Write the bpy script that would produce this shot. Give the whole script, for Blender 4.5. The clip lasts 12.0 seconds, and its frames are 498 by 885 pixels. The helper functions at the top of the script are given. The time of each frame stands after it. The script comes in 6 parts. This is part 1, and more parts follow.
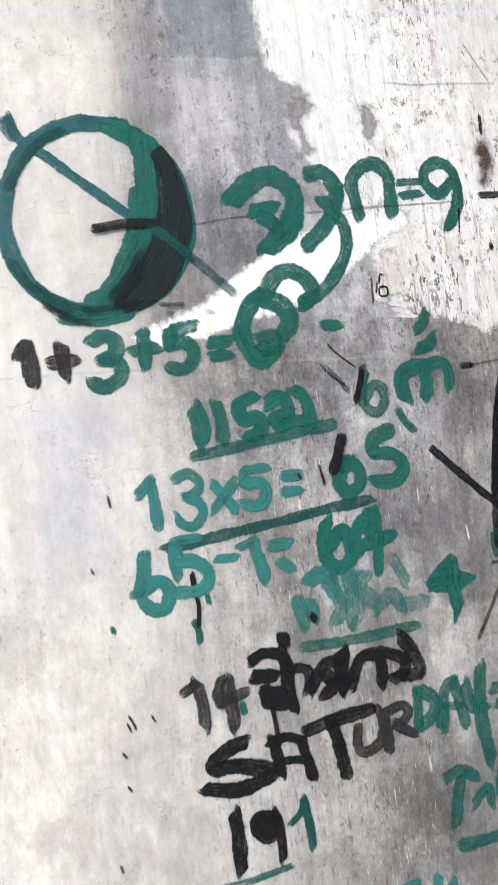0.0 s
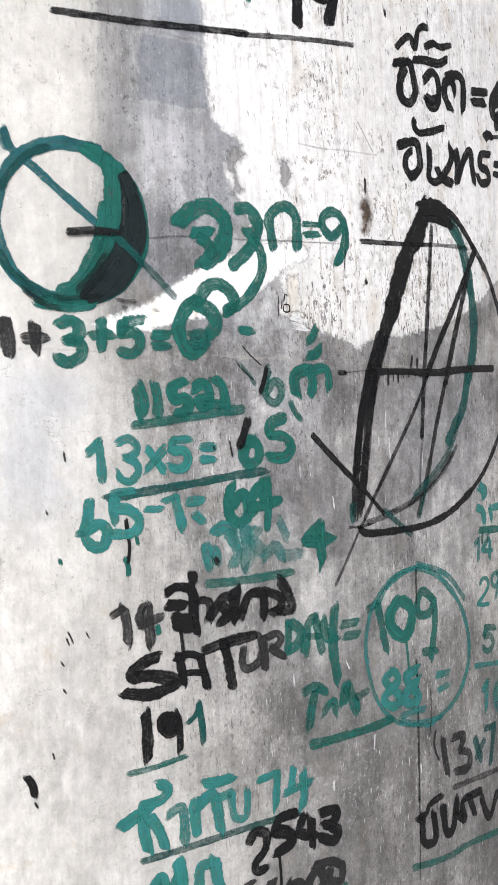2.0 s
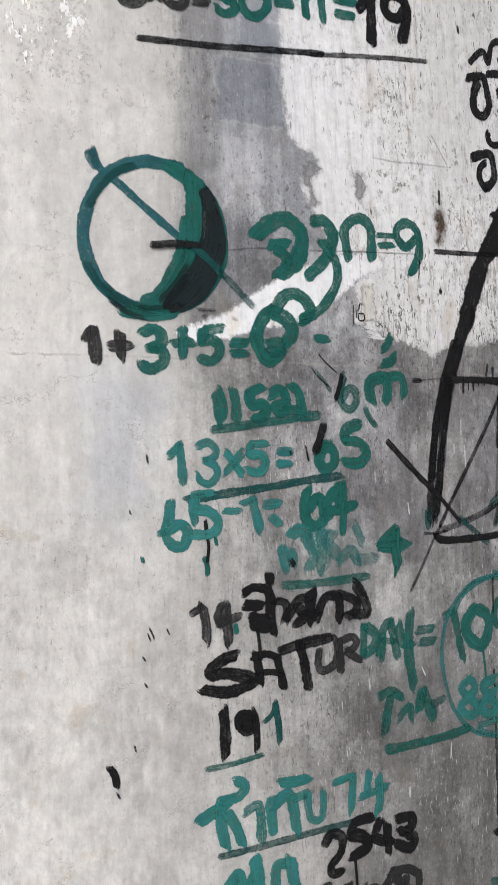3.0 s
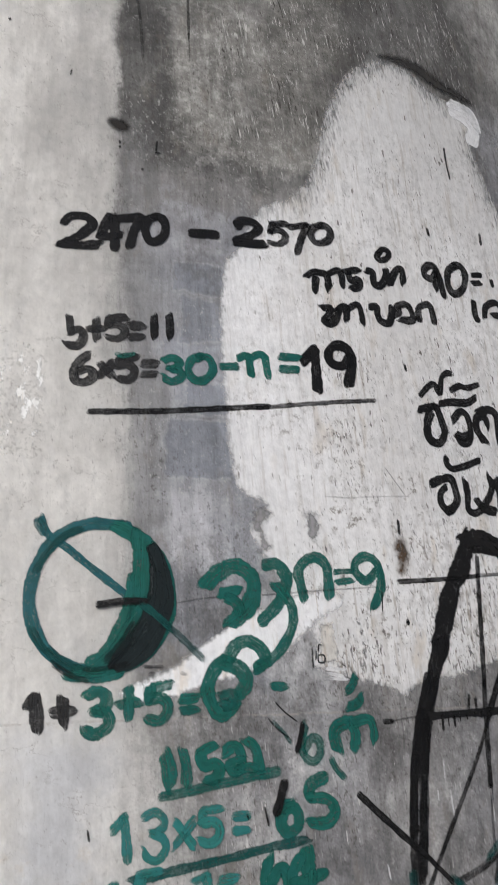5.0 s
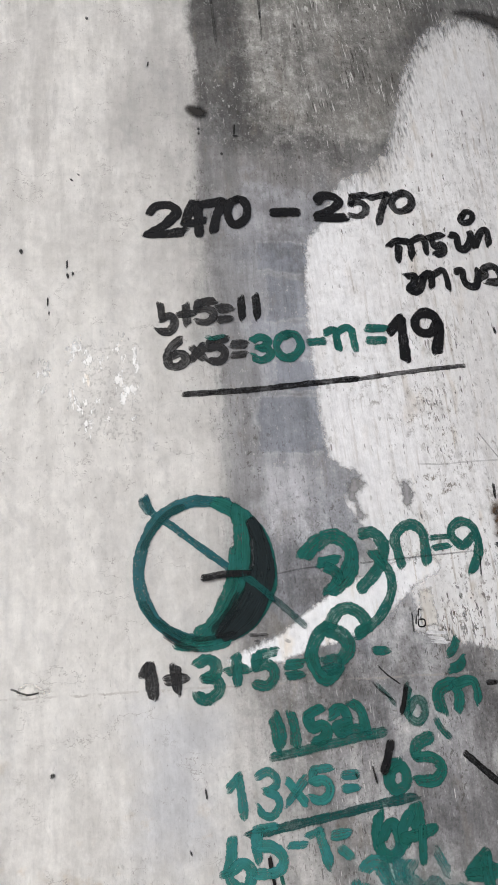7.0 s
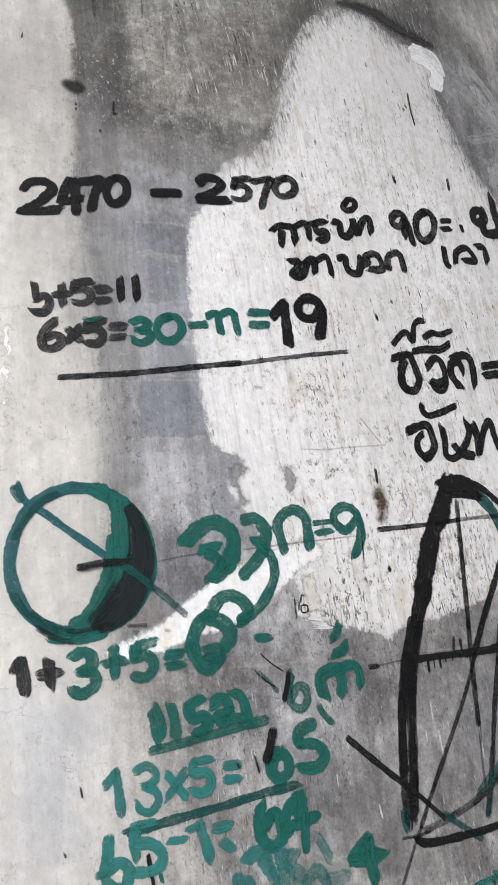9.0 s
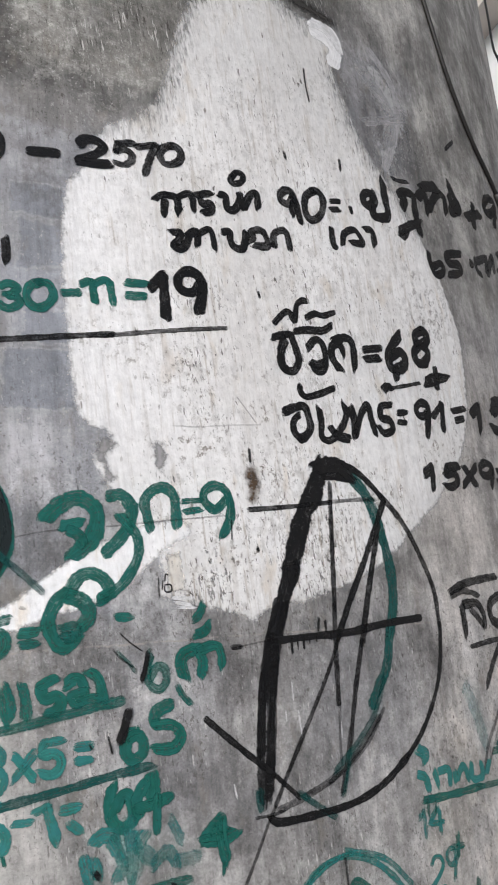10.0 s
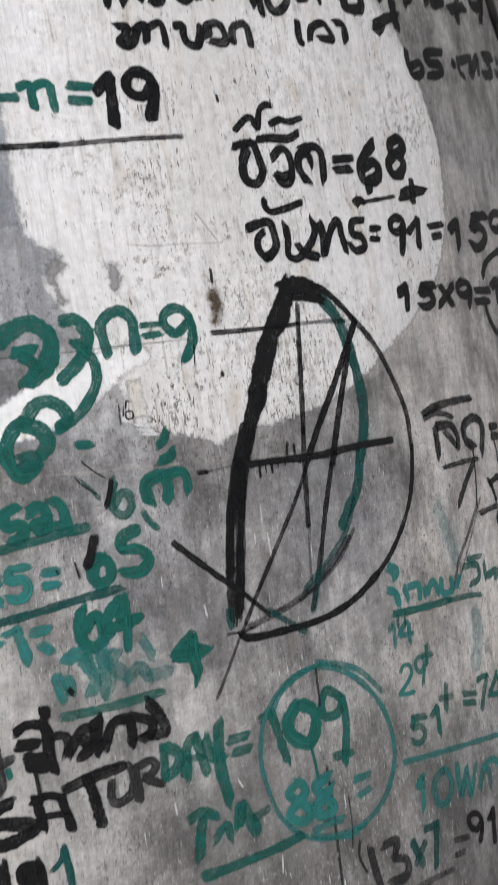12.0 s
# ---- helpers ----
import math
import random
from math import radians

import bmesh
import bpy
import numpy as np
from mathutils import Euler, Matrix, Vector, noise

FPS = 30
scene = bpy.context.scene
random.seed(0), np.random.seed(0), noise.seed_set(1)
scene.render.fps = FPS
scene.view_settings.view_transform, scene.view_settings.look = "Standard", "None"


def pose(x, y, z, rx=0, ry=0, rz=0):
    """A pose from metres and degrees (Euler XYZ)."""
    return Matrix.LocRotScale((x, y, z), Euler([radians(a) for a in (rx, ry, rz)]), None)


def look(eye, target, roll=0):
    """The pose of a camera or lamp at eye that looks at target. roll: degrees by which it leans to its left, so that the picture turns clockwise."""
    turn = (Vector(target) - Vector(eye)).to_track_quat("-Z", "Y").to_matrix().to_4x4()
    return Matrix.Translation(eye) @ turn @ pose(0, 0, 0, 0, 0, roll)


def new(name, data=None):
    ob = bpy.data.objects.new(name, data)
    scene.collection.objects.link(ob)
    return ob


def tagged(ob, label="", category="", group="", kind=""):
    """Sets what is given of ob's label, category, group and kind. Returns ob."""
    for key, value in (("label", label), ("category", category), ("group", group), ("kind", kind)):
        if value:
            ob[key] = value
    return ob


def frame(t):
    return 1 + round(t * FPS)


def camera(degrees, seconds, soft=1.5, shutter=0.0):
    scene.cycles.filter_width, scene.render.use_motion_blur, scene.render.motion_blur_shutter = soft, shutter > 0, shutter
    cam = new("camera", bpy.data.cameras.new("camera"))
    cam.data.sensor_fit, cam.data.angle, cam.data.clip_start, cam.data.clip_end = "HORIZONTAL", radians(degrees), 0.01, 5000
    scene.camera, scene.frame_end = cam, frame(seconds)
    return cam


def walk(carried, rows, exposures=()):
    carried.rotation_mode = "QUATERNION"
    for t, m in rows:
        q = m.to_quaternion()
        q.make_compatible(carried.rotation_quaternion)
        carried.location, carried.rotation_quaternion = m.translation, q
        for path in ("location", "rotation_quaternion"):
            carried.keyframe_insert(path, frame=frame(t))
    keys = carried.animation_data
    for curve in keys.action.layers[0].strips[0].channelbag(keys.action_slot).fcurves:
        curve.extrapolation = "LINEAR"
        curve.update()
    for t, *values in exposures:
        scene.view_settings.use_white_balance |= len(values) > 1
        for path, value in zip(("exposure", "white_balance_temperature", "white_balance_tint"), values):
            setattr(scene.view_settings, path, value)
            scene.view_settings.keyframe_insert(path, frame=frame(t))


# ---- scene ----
cam = camera(32.4, 12.0, soft=1.0, shutter=0.22)

# seconds, x, y, z, pitch, roll, yaw
PATH = [
    (0.0, 0.0000, -1.3927, 1.4865, 1.431, 5.147, -10.407),
    (0.5, -0.0397, -1.4216, 1.4868, -1.772, 4.092, -12.891),
    (1.0, -0.0835, -1.4459, 1.4751, -0.053, 1.745, -13.698),
    (1.5, -0.0901, -1.4663, 1.4810, 1.342, 1.298, -18.251),
    (2.0, -0.0896, -1.4726, 1.4778, 0.423, 0.875, -23.670),
    (2.5, -0.0894, -1.4776, 1.4642, -1.388, 1.839, -20.632),
    (3.0, -0.0958, -1.4846, 1.4640, 2.303, 0.697, -18.698),
    (3.5, -0.0872, -1.4887, 1.4640, 4.133, 0.668, -21.088),
    (3.7, -0.0864, -1.4915, 1.4656, 4.985, 0.846, -22.506),
    (5.3, -0.0184, -1.5243, 1.5261, 20.373, 2.712, -9.850),
    (5.5, -0.0208, -1.5296, 1.5254, 20.359, 2.905, -7.765),
    (6.0, -0.0164, -1.5200, 1.5228, 19.041, 3.250, -6.457),
    (6.5, -0.0186, -1.5186, 1.5209, 16.836, 3.099, -5.941),
    (7.0, -0.0230, -1.5319, 1.5205, 17.240, 3.540, -6.132),
    (7.2, -0.0234, -1.5353, 1.5247, 17.059, 4.234, -6.963),
    (8.8, -0.0125, -1.5169, 1.5110, 17.673, 6.037, -12.277),
    (9.0, -0.0090, -1.5168, 1.5121, 16.968, 5.753, -12.489),
    (9.5, 0.0047, -1.5122, 1.5144, 15.191, 5.434, -15.498),
    (10.0, 0.0180, -1.5137, 1.5147, 14.611, 5.270, -18.938),
    (10.5, 0.0255, -1.5056, 1.5127, 13.877, 5.275, -21.483),
    (11.0, 0.0302, -1.4994, 1.5130, 12.492, 5.585, -21.782),
    (11.5, 0.0336, -1.4999, 1.5114, 11.168, 6.614, -21.385),
    (12.0, 0.0405, -1.4977, 1.5051, 3.963, 6.965, -19.337),
]
# seconds, stops, kelvin, tint
EXPOSURES = [(t, stops, 6030, 10) for t, stops in (
    (0.0, 0.37), (0.5, 0.14), (1.0, -0.14), (1.5, -0.34), (2.0, 0.44), (2.5, 0.12), (3.0, -0.08), (3.5, -0.03), (5.5, -0.30), (6.0, -0.18),
    (6.5, -0.08), (7.0, -0.12), (9.0, 0.08), (9.5, 0.13), (10.0, 0.04), (10.5, 0.0), (11.0, -0.05), (11.5, -0.08), (12.0, -0.05))]
walk(cam, [(t, pose(x, y, z, 90 + p, r, w)) for t, x, y, z, p, r, w in PATH], EXPOSURES)

# ---- world and light: bright overcast day, the open side towards the front left ----
world = bpy.data.worlds.new("sky")
scene.world = world
world.use_nodes = True
sky = world.node_tree.nodes.new("ShaderNodeTexSky")
sky.sky_type, sky.sun_disc = "NISHITA", False
sky.sun_elevation, sky.sun_rotation = radians(29), radians(225)
sky.air_density, sky.dust_density, sky.ozone_density = 1.0, 4.0, 1.0
background = world.node_tree.nodes["Background"]
background.inputs["Strength"].default_value = 0.10
world.node_tree.links.new(sky.outputs[0], background.inputs["Color"])

sun = new("sun", bpy.data.lights.new("sun", "SUN"))
sun.data.energy, sun.data.angle, sun.data.color = 2.1, radians(35), (1.0, 0.985, 0.965)
sun.matrix_world = look((-7, -7, 5.5), (0, 0, 1.5))

# ---- sizes ----
RADIUS = 1.0      # the column
EYE = 1.5         # height from which the marks on the column are counted, in centimetres up


def place(u, v, lift=0.0):
    """A point on the column: u centimetres round it, v centimetres up, lift millimetres off its face."""
    a, r = u / 100 / RADIUS, RADIUS + lift / 1000
    return (r * math.sin(a), -r * math.cos(a), EYE + v / 100)


# ---- node helpers ----
class Nodes:
    def __init__(self, name):
        self.mat = bpy.data.materials.new(name)
        self.mat.use_nodes = True
        self.tree = self.mat.node_tree
        self.bsdf = self.tree.nodes["Principled BSDF"]

    def node(self, kind):
        return self.tree.nodes.new(kind)

    def attribute(self, name):
        n = self.node("ShaderNodeAttribute")
        n.attribute_name = name
        return n

    def feed(self, socket, value):
        if isinstance(value, bpy.types.NodeSocket):
            self.tree.links.new(value, socket)
        elif isinstance(value, tuple) and len(value) == 3 and socket.type == "RGBA":
            socket.default_value = (*value, 1)
        else:
            socket.default_value = value

    def math(self, op, a, b=0.0, c=0.0):
        n = self.node("ShaderNodeMath")
        n.operation = op
        for s, value in zip(n.inputs, (a, b, c)):
            self.feed(s, value)
        return n.outputs[0]

    def step(self, x, low, high):
        """0 below low, 1 above high (or the other way round), smooth between."""
        n = self.node("ShaderNodeMapRange")
        n.interpolation_type = "SMOOTHSTEP"
        for k, value in zip((0, 1, 2, 3, 4), (x, *((low, high, 0.0, 1.0) if low < high else (high, low, 1.0, 0.0)))):
            self.feed(n.inputs[k], value)
        return n.outputs[0]

    def vec(self, x, y, z=0.0):
        n = self.node("ShaderNodeCombineXYZ")
        for s, value in zip(n.inputs, (x, y, z)):
            self.feed(s, value)
        return n.outputs[0]

    def noise(self, at, scale, detail=3.0, rough=0.55, distort=0.0):
        n = self.node("ShaderNodeTexNoise")
        for key, value in (("Vector", at), ("Scale", scale), ("Detail", detail), ("Roughness", rough), ("Distortion", distort)):
            self.feed(n.inputs[key], value)
        return n.outputs[0]

    def mix(self, f, a, b):
        n = self.node("ShaderNodeMix")
        n.data_type = "RGBA"
        self.feed(n.inputs[0], f)
        self.feed(n.inputs[6], a)
        self.feed(n.inputs[7], b)
        return n.outputs[2]

    def scaled(self, colour, factor):
        n = self.node("ShaderNodeVectorMath")
        n.operation = "SCALE"
        self.feed(n.inputs[0], colour)
        self.feed(n.inputs[3], factor)
        return n.outputs[0]

    def bump(self, height, strength, distance):
        n = self.node("ShaderNodeBump")
        self.feed(n.inputs["Height"], height)
        n.inputs["Strength"].default_value, n.inputs["Distance"].default_value = strength, distance
        self.feed(self.bsdf.inputs["Normal"], n.outputs[0])

    def surface(self):
        """Centimetres round the column and up it, as the marks count them."""
        at = self.node("ShaderNodeTexCoord").outputs["Object"]
        s = self.node("ShaderNodeSeparateXYZ")
        self.feed(s.inputs[0], at)
        u = self.math("MULTIPLY", self.math("ARCTAN2", s.outputs[0], self.math("MULTIPLY", s.outputs[1], -1)), 100 * RADIUS)
        v = self.math("MULTIPLY", self.math("SUBTRACT", s.outputs[2], EYE), 100)
        return u, v


def plain(name, colour, rough=0.6, vary=0.12, scale=6.0, metal=0.0):
    n = Nodes(name)
    at = n.node("ShaderNodeTexCoord").outputs["Object"]
    grain = n.math("ADD", n.math("MULTIPLY", n.noise(at, scale, 4), 0.6), n.math("MULTIPLY", n.noise(at, scale * 9, 3), 0.4))
    n.feed(n.bsdf.inputs["Base Color"], n.scaled(n.mix(0.0, colour, colour), n.math("MULTIPLY_ADD", grain, 2 * vary, 1 - vary)))
    n.bsdf.inputs["Roughness"].default_value, n.bsdf.inputs["Metallic"].default_value = rough, metal
    n.bump(grain, 0.3, 0.004)
    return n.mat


# ---- the column's concrete ----
def concrete():
    n = Nodes("weathered_concrete")
    u, v = n.surface()
    flat = n.vec(u, v)
    # ragged borders for the stains
    wu = n.math("MULTIPLY_ADD", n.math("SUBTRACT", n.noise(flat, 0.16, 7, 0.68), 0.5), 9.0, u)
    wv = n.math("MULTIPLY_ADD", n.math("SUBTRACT", n.noise(n.vec(v, u, 7.0), 0.14, 7, 0.68), 0.5), 12.0, v)
    su = n.math("MULTIPLY_ADD", n.math("SUBTRACT", n.noise(n.vec(u, n.math("MULTIPLY", v, 0.55)), 0.40, 7, 0.70), 0.5), 3.4, u)
    cloud = n.noise(flat, 0.09, 6, 0.62)
    veil = n.noise(n.vec(u, n.math("MULTIPLY", v, 0.7), 21.0), 0.2, 8, 0.68)
    fine = n.noise(flat, 1.3, 6, 0.68)
    grain = n.noise(flat, 6.0, 3, 0.6)
    streak = n.noise(n.vec(u, n.math("MULTIPLY", v, 0.07)), 0.9, 6, 0.65)
    hair = n.noise(n.vec(n.math("MULTIPLY_ADD", v, 0.07, u), n.math("MULTIPLY", v, 0.055)), 5.5, 3, 0.6)
    hair_b = n.noise(n.vec(n.math("MULTIPLY_ADD", v, 0.07, u), n.math("MULTIPLY", v, 0.13), 31.0), 7.0, 3, 0.6)
    crowd = n.noise(n.vec(u, n.math("MULTIPLY", v, 0.6), 41.0), 0.13, 4, 0.6)

    def zone(u0, u1, v0, v1, soft, a=wu, b=wv):
        m = n.math("MULTIPLY", n.step(a, u0 - soft, u0 + soft), n.step(a, u1 + soft, u1 - soft))
        return n.math("MULTIPLY", m, n.math("MULTIPLY", n.step(b, v0 - soft, v0 + soft), n.step(b, v1 + soft, v1 - soft)))

    colour = n.mix(n.step(cloud, 0.35, 0.65), (0.19, 0.186, 0.184), (0.30, 0.293, 0.288))

    def layer(mask, tint, amount=1.0):
        nonlocal colour
        colour = n.mix(n.math("MULTIPLY", mask, amount), colour, tint)

    layer(zone(37, 95, -14, 26, 5), (0.50, 0.475, 0.45), 0.8)         # warmer, lighter low part round the bend
    layer(zone(34, 62, -18, -3, 3), (0.55, 0.52, 0.48), 0.6)
    layer(zone(48, 100, 12, 40, 4), (0.34, 0.33, 0.325), 0.6)
    layer(zone(8, 42, -90, -18, 4), (0.14, 0.136, 0.133), 0.95)
    layer(zone(40, 62, -90, -20, 3.5), (0.19, 0.185, 0.18), 0.8)
    layer(zone(24, 38, -90, -15, 3.5), (0.18, 0.174, 0.168), 0.7)        # darker low part
    layer(zone(10, 19, -7, 5, 3), (0.27, 0.27, 0.285), 0.6)
    layer(zone(24, 38, -8, 4, 4), (0.22, 0.22, 0.23), 0.6)
    # weathered top: dark round to the bend, greyer beyond it, with smoky clouds
    layer(zone(0, 38, 41, 140, 1.8), (0.115, 0.113, 0.108), 0.9)
    layer(zone(37, 110, 33, 140, 3.0), (0.27, 0.264, 0.252), 0.9)
    layer(n.math("MULTIPLY", zone(37, 110, 36, 140, 3.0), n.step(veil, 0.46, 0.62)), (0.43, 0.42, 0.40), 0.75)
    layer(zone(35, 46, 42, 56, 2.0), (0.20, 0.20, 0.215), 0.7)
    layer(zone(44, 49, 43, 51, 1.6), (0.105, 0.103, 0.10), 0.8)
    layer(n.math("MULTIPLY", zone(52, 74, 46, 110, 4.0), n.step(cloud, 0.56, 0.44)), (0.13, 0.127, 0.12), 0.6)
    # light rim along the column's right edge, put into the colour
    layer(zone(70, 100, 52, 140, 3.0), (0.44, 0.43, 0.41), 0.6)
    layer(zone(2.0, 5.6, 43, 140, 0.9), (0.10, 0.098, 0.094), 0.7)
    scraped = zone(6.2, 21, 43.2, 140, 0.7, su, n.math("MULTIPLY_ADD", n.math("SUBTRACT", n.noise(flat, 0.5, 7, 0.7), 0.5), 5.0, v))
    layer(scraped, (0.24, 0.234, 0.218), 0.85)
    layer(n.math("MULTIPLY", scraped, n.step(fine, 0.50, 0.66)), (0.36, 0.35, 0.33), 0.55)
    layer(n.math("MULTIPLY", zone(5, 15, 40, 60, 1.5), n.step(n.noise(flat, 0.55, 7, 0.7), 0.52, 0.60)), (0.33, 0.325, 0.31), 0.65)
    layer(zone(14, 22, 46, 140, 2.0), (0.12, 0.116, 0.106), 0.55)
    layer(zone(2.5, 12, 6, 38, 1.2), (0.27, 0.275, 0.295), 0.9)        # blue-grey strip
    layer(zone(4.6, 9, 34, 38, 0.8), (0.40, 0.40, 0.42), 0.7)
    layer(zone(5.0, 9, 23.6, 27.4, 0.5), (0.37, 0.38, 0.42), 0.8)
    layer(zone(4.5, 9.0, 12, 17.5, 1.0), (0.47, 0.47, 0.49), 0.7)
    layer(zone(4.2, 5.6, 14, 32, 0.6), (0.44, 0.44, 0.46), 0.5)
    layer(zone(1.8, 4.6, 8, 44, 1.0), (0.25, 0.248, 0.247), 0.7)       # darker seam beside the pale coat
    tu = n.math("MULTIPLY_ADD", n.math("SUBTRACT", n.noise(flat, 0.5, 5, 0.6), 0.5), 1.6, u)
    tv = n.math("MULTIPLY_ADD", n.math("SUBTRACT", n.noise(n.vec(v, u, 3.0), 0.5, 5, 0.6), 0.5), 1.6, v)
    for k, (u0, u1, v0, v1) in enumerate(((5.9, 9.7, 31.3, 33.7), (6.3, 9.6, 27.6, 30.9), (5.2, 9.4, 18.0, 21.8), (6.5, 9.4, 22.4, 24.6))):
        layer(zone(u0, u1, v0, v1, 0.16, tu, tv), (0.235, 0.25, 0.285) if k % 2 == 0 else (0.25, 0.265, 0.30), 0.7)
        layer(n.math("SUBTRACT", zone(u0 - 0.15, u1 + 0.15, v0 - 0.15, v1 + 0.15, 0.12, tu, tv), zone(u0, u1, v0, v1, 0.12, tu, tv)), (0.46, 0.465, 0.48), 0.45)
    layer(zone(11.2, 16.5, 4.6, 9.5, 0.9), (0.43, 0.43, 0.44), 0.8)
    layer(n.math("MULTIPLY", zone(7, 15, 2, 7, 1.5), n.step(veil, 0.44, 0.58)), (0.42, 0.42, 0.435), 0.6)
    # thin whitish veils and dark soot over the lower concrete
    low = n.math("MULTIPLY", n.math("MULTIPLY", n.step(v, 10.0, 2.0), n.math("MULTIPLY_ADD", n.step(v, -22.0, -8.0), 0.7, 0.3)), n.step(u, 3.0, 8.0))
    layer(n.math("MULTIPLY", n.step(veil, 0.48, 0.60), low), (0.44, 0.43, 0.425), 0.75)
    layer(n.math("MULTIPLY", n.step(veil, 0.46, 0.36), n.step(u, 3.0, 8.0)), (0.12, 0.115, 0.115), 0.6)
    # pale trowelled skim coat, whose edge grows vague low down
    drop = n.math("MAXIMUM", n.math("SUBTRACT", 6.0, v), 0.0)
    across = n.math("SUBTRACT", n.math("SUBTRACT", su, n.math("MULTIPLY_ADD", n.step(v, 30.0, 18.0), 0.9, 1.75)), n.math("MULTIPLY", drop, 0.20))
    pale = n.step(n.math("DIVIDE", across, n.math("MULTIPLY_ADD", drop, 0.34, n.math("MULTIPLY_ADD", n.step(v, 38.0, 30.0), 0.7, 0.8))), 0.9, -0.9)
    skim = n.mix(n.step(n.noise(flat, 0.22, 6, 0.65), 0.32, 0.68), (0.61, 0.596, 0.568), (0.70, 0.686, 0.658))
    skim = n.mix(n.math("MULTIPLY", n.step(n.noise(n.vec(u, n.math("MULTIPLY", v, 0.6), 2.0), 0.35, 6, 0.65), 0.53, 0.74), 0.45), skim, (0.50, 0.50, 0.50))
    stucco = n.noise(n.vec(u, n.math("MULTIPLY", v, 0.8), 61.0), 1.1, 5, 0.6)
    skim = n.scaled(skim, n.math("MULTIPLY_ADD", n.step(stucco, 0.3, 0.7), 0.08, 0.96))
    skim = n.mix(n.math("MULTIPLY", n.step(n.noise(n.vec(u, n.math("MULTIPLY", v, 0.5), 71.0), 0.8, 6, 0.7), 0.60, 0.70), 0.22), skim, (0.42, 0.41, 0.39))
    smear = n.noise(n.vec(n.math("MULTIPLY_ADD", n.noise(n.vec(u, v, 90.0), 0.12, 3), 9.0, u), n.math("MULTIPLY", v, 0.22), 91.0), 0.55, 6, 0.62)
    skim = n.mix(n.math("MULTIPLY", n.step(smear, 0.52, 0.66), 0.5), skim, (0.76, 0.745, 0.715))
    skim = n.mix(n.math("MULTIPLY", n.step(smear, 0.46, 0.34), 0.5), skim, (0.52, 0.512, 0.495))
    trowel = n.noise(n.vec(n.math("MULTIPLY_ADD", v, 0.55, u), n.math("MULTIPLY_ADD", u, -0.3, n.math("MULTIPLY", v, 0.2)), 95.0), 0.8, 6, 0.66)
    skim = n.mix(n.math("MULTIPLY", n.step(trowel, 0.58, 0.68), 0.4), skim, (0.50, 0.495, 0.485))
    layer(pale, skim)
    # greyer towards the rim of the coat, more so higher up
    rim_grey = n.math("MULTIPLY", n.step(wu, -7.0, 1.5), n.math("MULTIPLY_ADD", n.step(v, 22.0, 46.0), 0.72, 0.28))
    layer(n.math("MULTIPLY", n.math("MULTIPLY", rim_grey, pale), n.math("MULTIPLY_ADD", n.step(veil, 0.36, 0.58), 0.6, 0.4)), (0.34, 0.333, 0.322), 0.85)
    # grained, worn square where a label has come off
    label = zone(-6.6, -2.4, 19.0, 26.2, 0.15, tu, tv)
    layer(n.math("MULTIPLY", label, n.step(n.noise(n.vec(u, v, 77.0), 3.4, 5, 0.7), 0.52, 0.62)), (0.36, 0.35, 0.33), 0.6)
    layer(n.math("MULTIPLY", zone(-3, 1.5, -6, 3, 2), pale), (0.47, 0.49, 0.53), 0.55)
    rusty = n.math("MULTIPLY", n.step(n.noise(n.vec(u, v, 3.0), 0.5, 6, 0.6), 0.60, 0.74), n.math("MULTIPLY", pale, n.step(v, 8.0, -8.0)))
    layer(rusty, (0.50, 0.42, 0.32), 0.5)
    grimy = n.noise(n.vec(u, n.math("MULTIPLY", v, 0.6), 101.0), 0.28, 8, 0.7)
    layer(n.math("MULTIPLY", n.math("MULTIPLY", n.step(grimy, 0.49, 0.66), pale), n.step(v, 2.0, -18.0)), (0.36, 0.35, 0.335), 0.62)
    layer(n.math("MULTIPLY", n.math("MULTIPLY", n.step(n.noise(n.vec(u, n.math("MULTIPLY", v, 0.18), 111.0), 0.4, 7, 0.68), 0.46, 0.62), pale), n.step(v, 26.0, 44.0)), (0.44, 0.43, 0.41), 0.6)
    gritty = n.math("MULTIPLY", n.math("SUBTRACT", n.noise(n.vec(u, n.math("MULTIPLY", v, 0.5), 121.0), 1.5, 7, 0.74), 0.5), n.math("MULTIPLY", pale, n.math("MULTIPLY_ADD", n.step(v, 6.0, -14.0), 0.7, 0.22)))
    calm = zone(2, 10, 14, 41, 2)
    # vertical runs, hairline scratches, grit and pits
    rough_part = n.math("SUBTRACT", 1.0, n.math("MULTIPLY", pale, 0.8))
    tone = n.math("MULTIPLY_ADD", n.math("SUBTRACT", n.step(streak, 0.3, 0.7), 0.5), n.math("MULTIPLY_ADD", rough_part, 0.32, 0.07), n.math("ADD", gritty, 1.0))
    patchy = n.math("MULTIPLY", n.math("SUBTRACT", fine, 0.5), n.math("MULTIPLY_ADD", n.math("MULTIPLY", rough_part, n.math("MULTIPLY_ADD", calm, -0.6, 1.0)), 1.0, 0.2))
    tone = n.math("MULTIPLY", tone, n.math("ADD", patchy, 1.0))
    tone = n.math("MULTIPLY", tone, n.math("MULTIPLY_ADD", n.math("SUBTRACT", grain, 0.5), n.math("MULTIPLY", n.math("MULTIPLY_ADD", rough_part, 0.95, -0.06), n.math("MULTIPLY_ADD", calm, -0.7, 1.0)), 1.0))
    broken = n.math("MULTIPLY", n.math("SUBTRACT", n.step(n.noise(n.vec(u, n.math("MULTIPLY", v, 0.55), 81.0), 0.28, 8, 0.7), 0.36, 0.64), 0.5), n.math("MULTIPLY", rough_part, n.math("MULTIPLY_ADD", calm, -0.42, 0.66)))
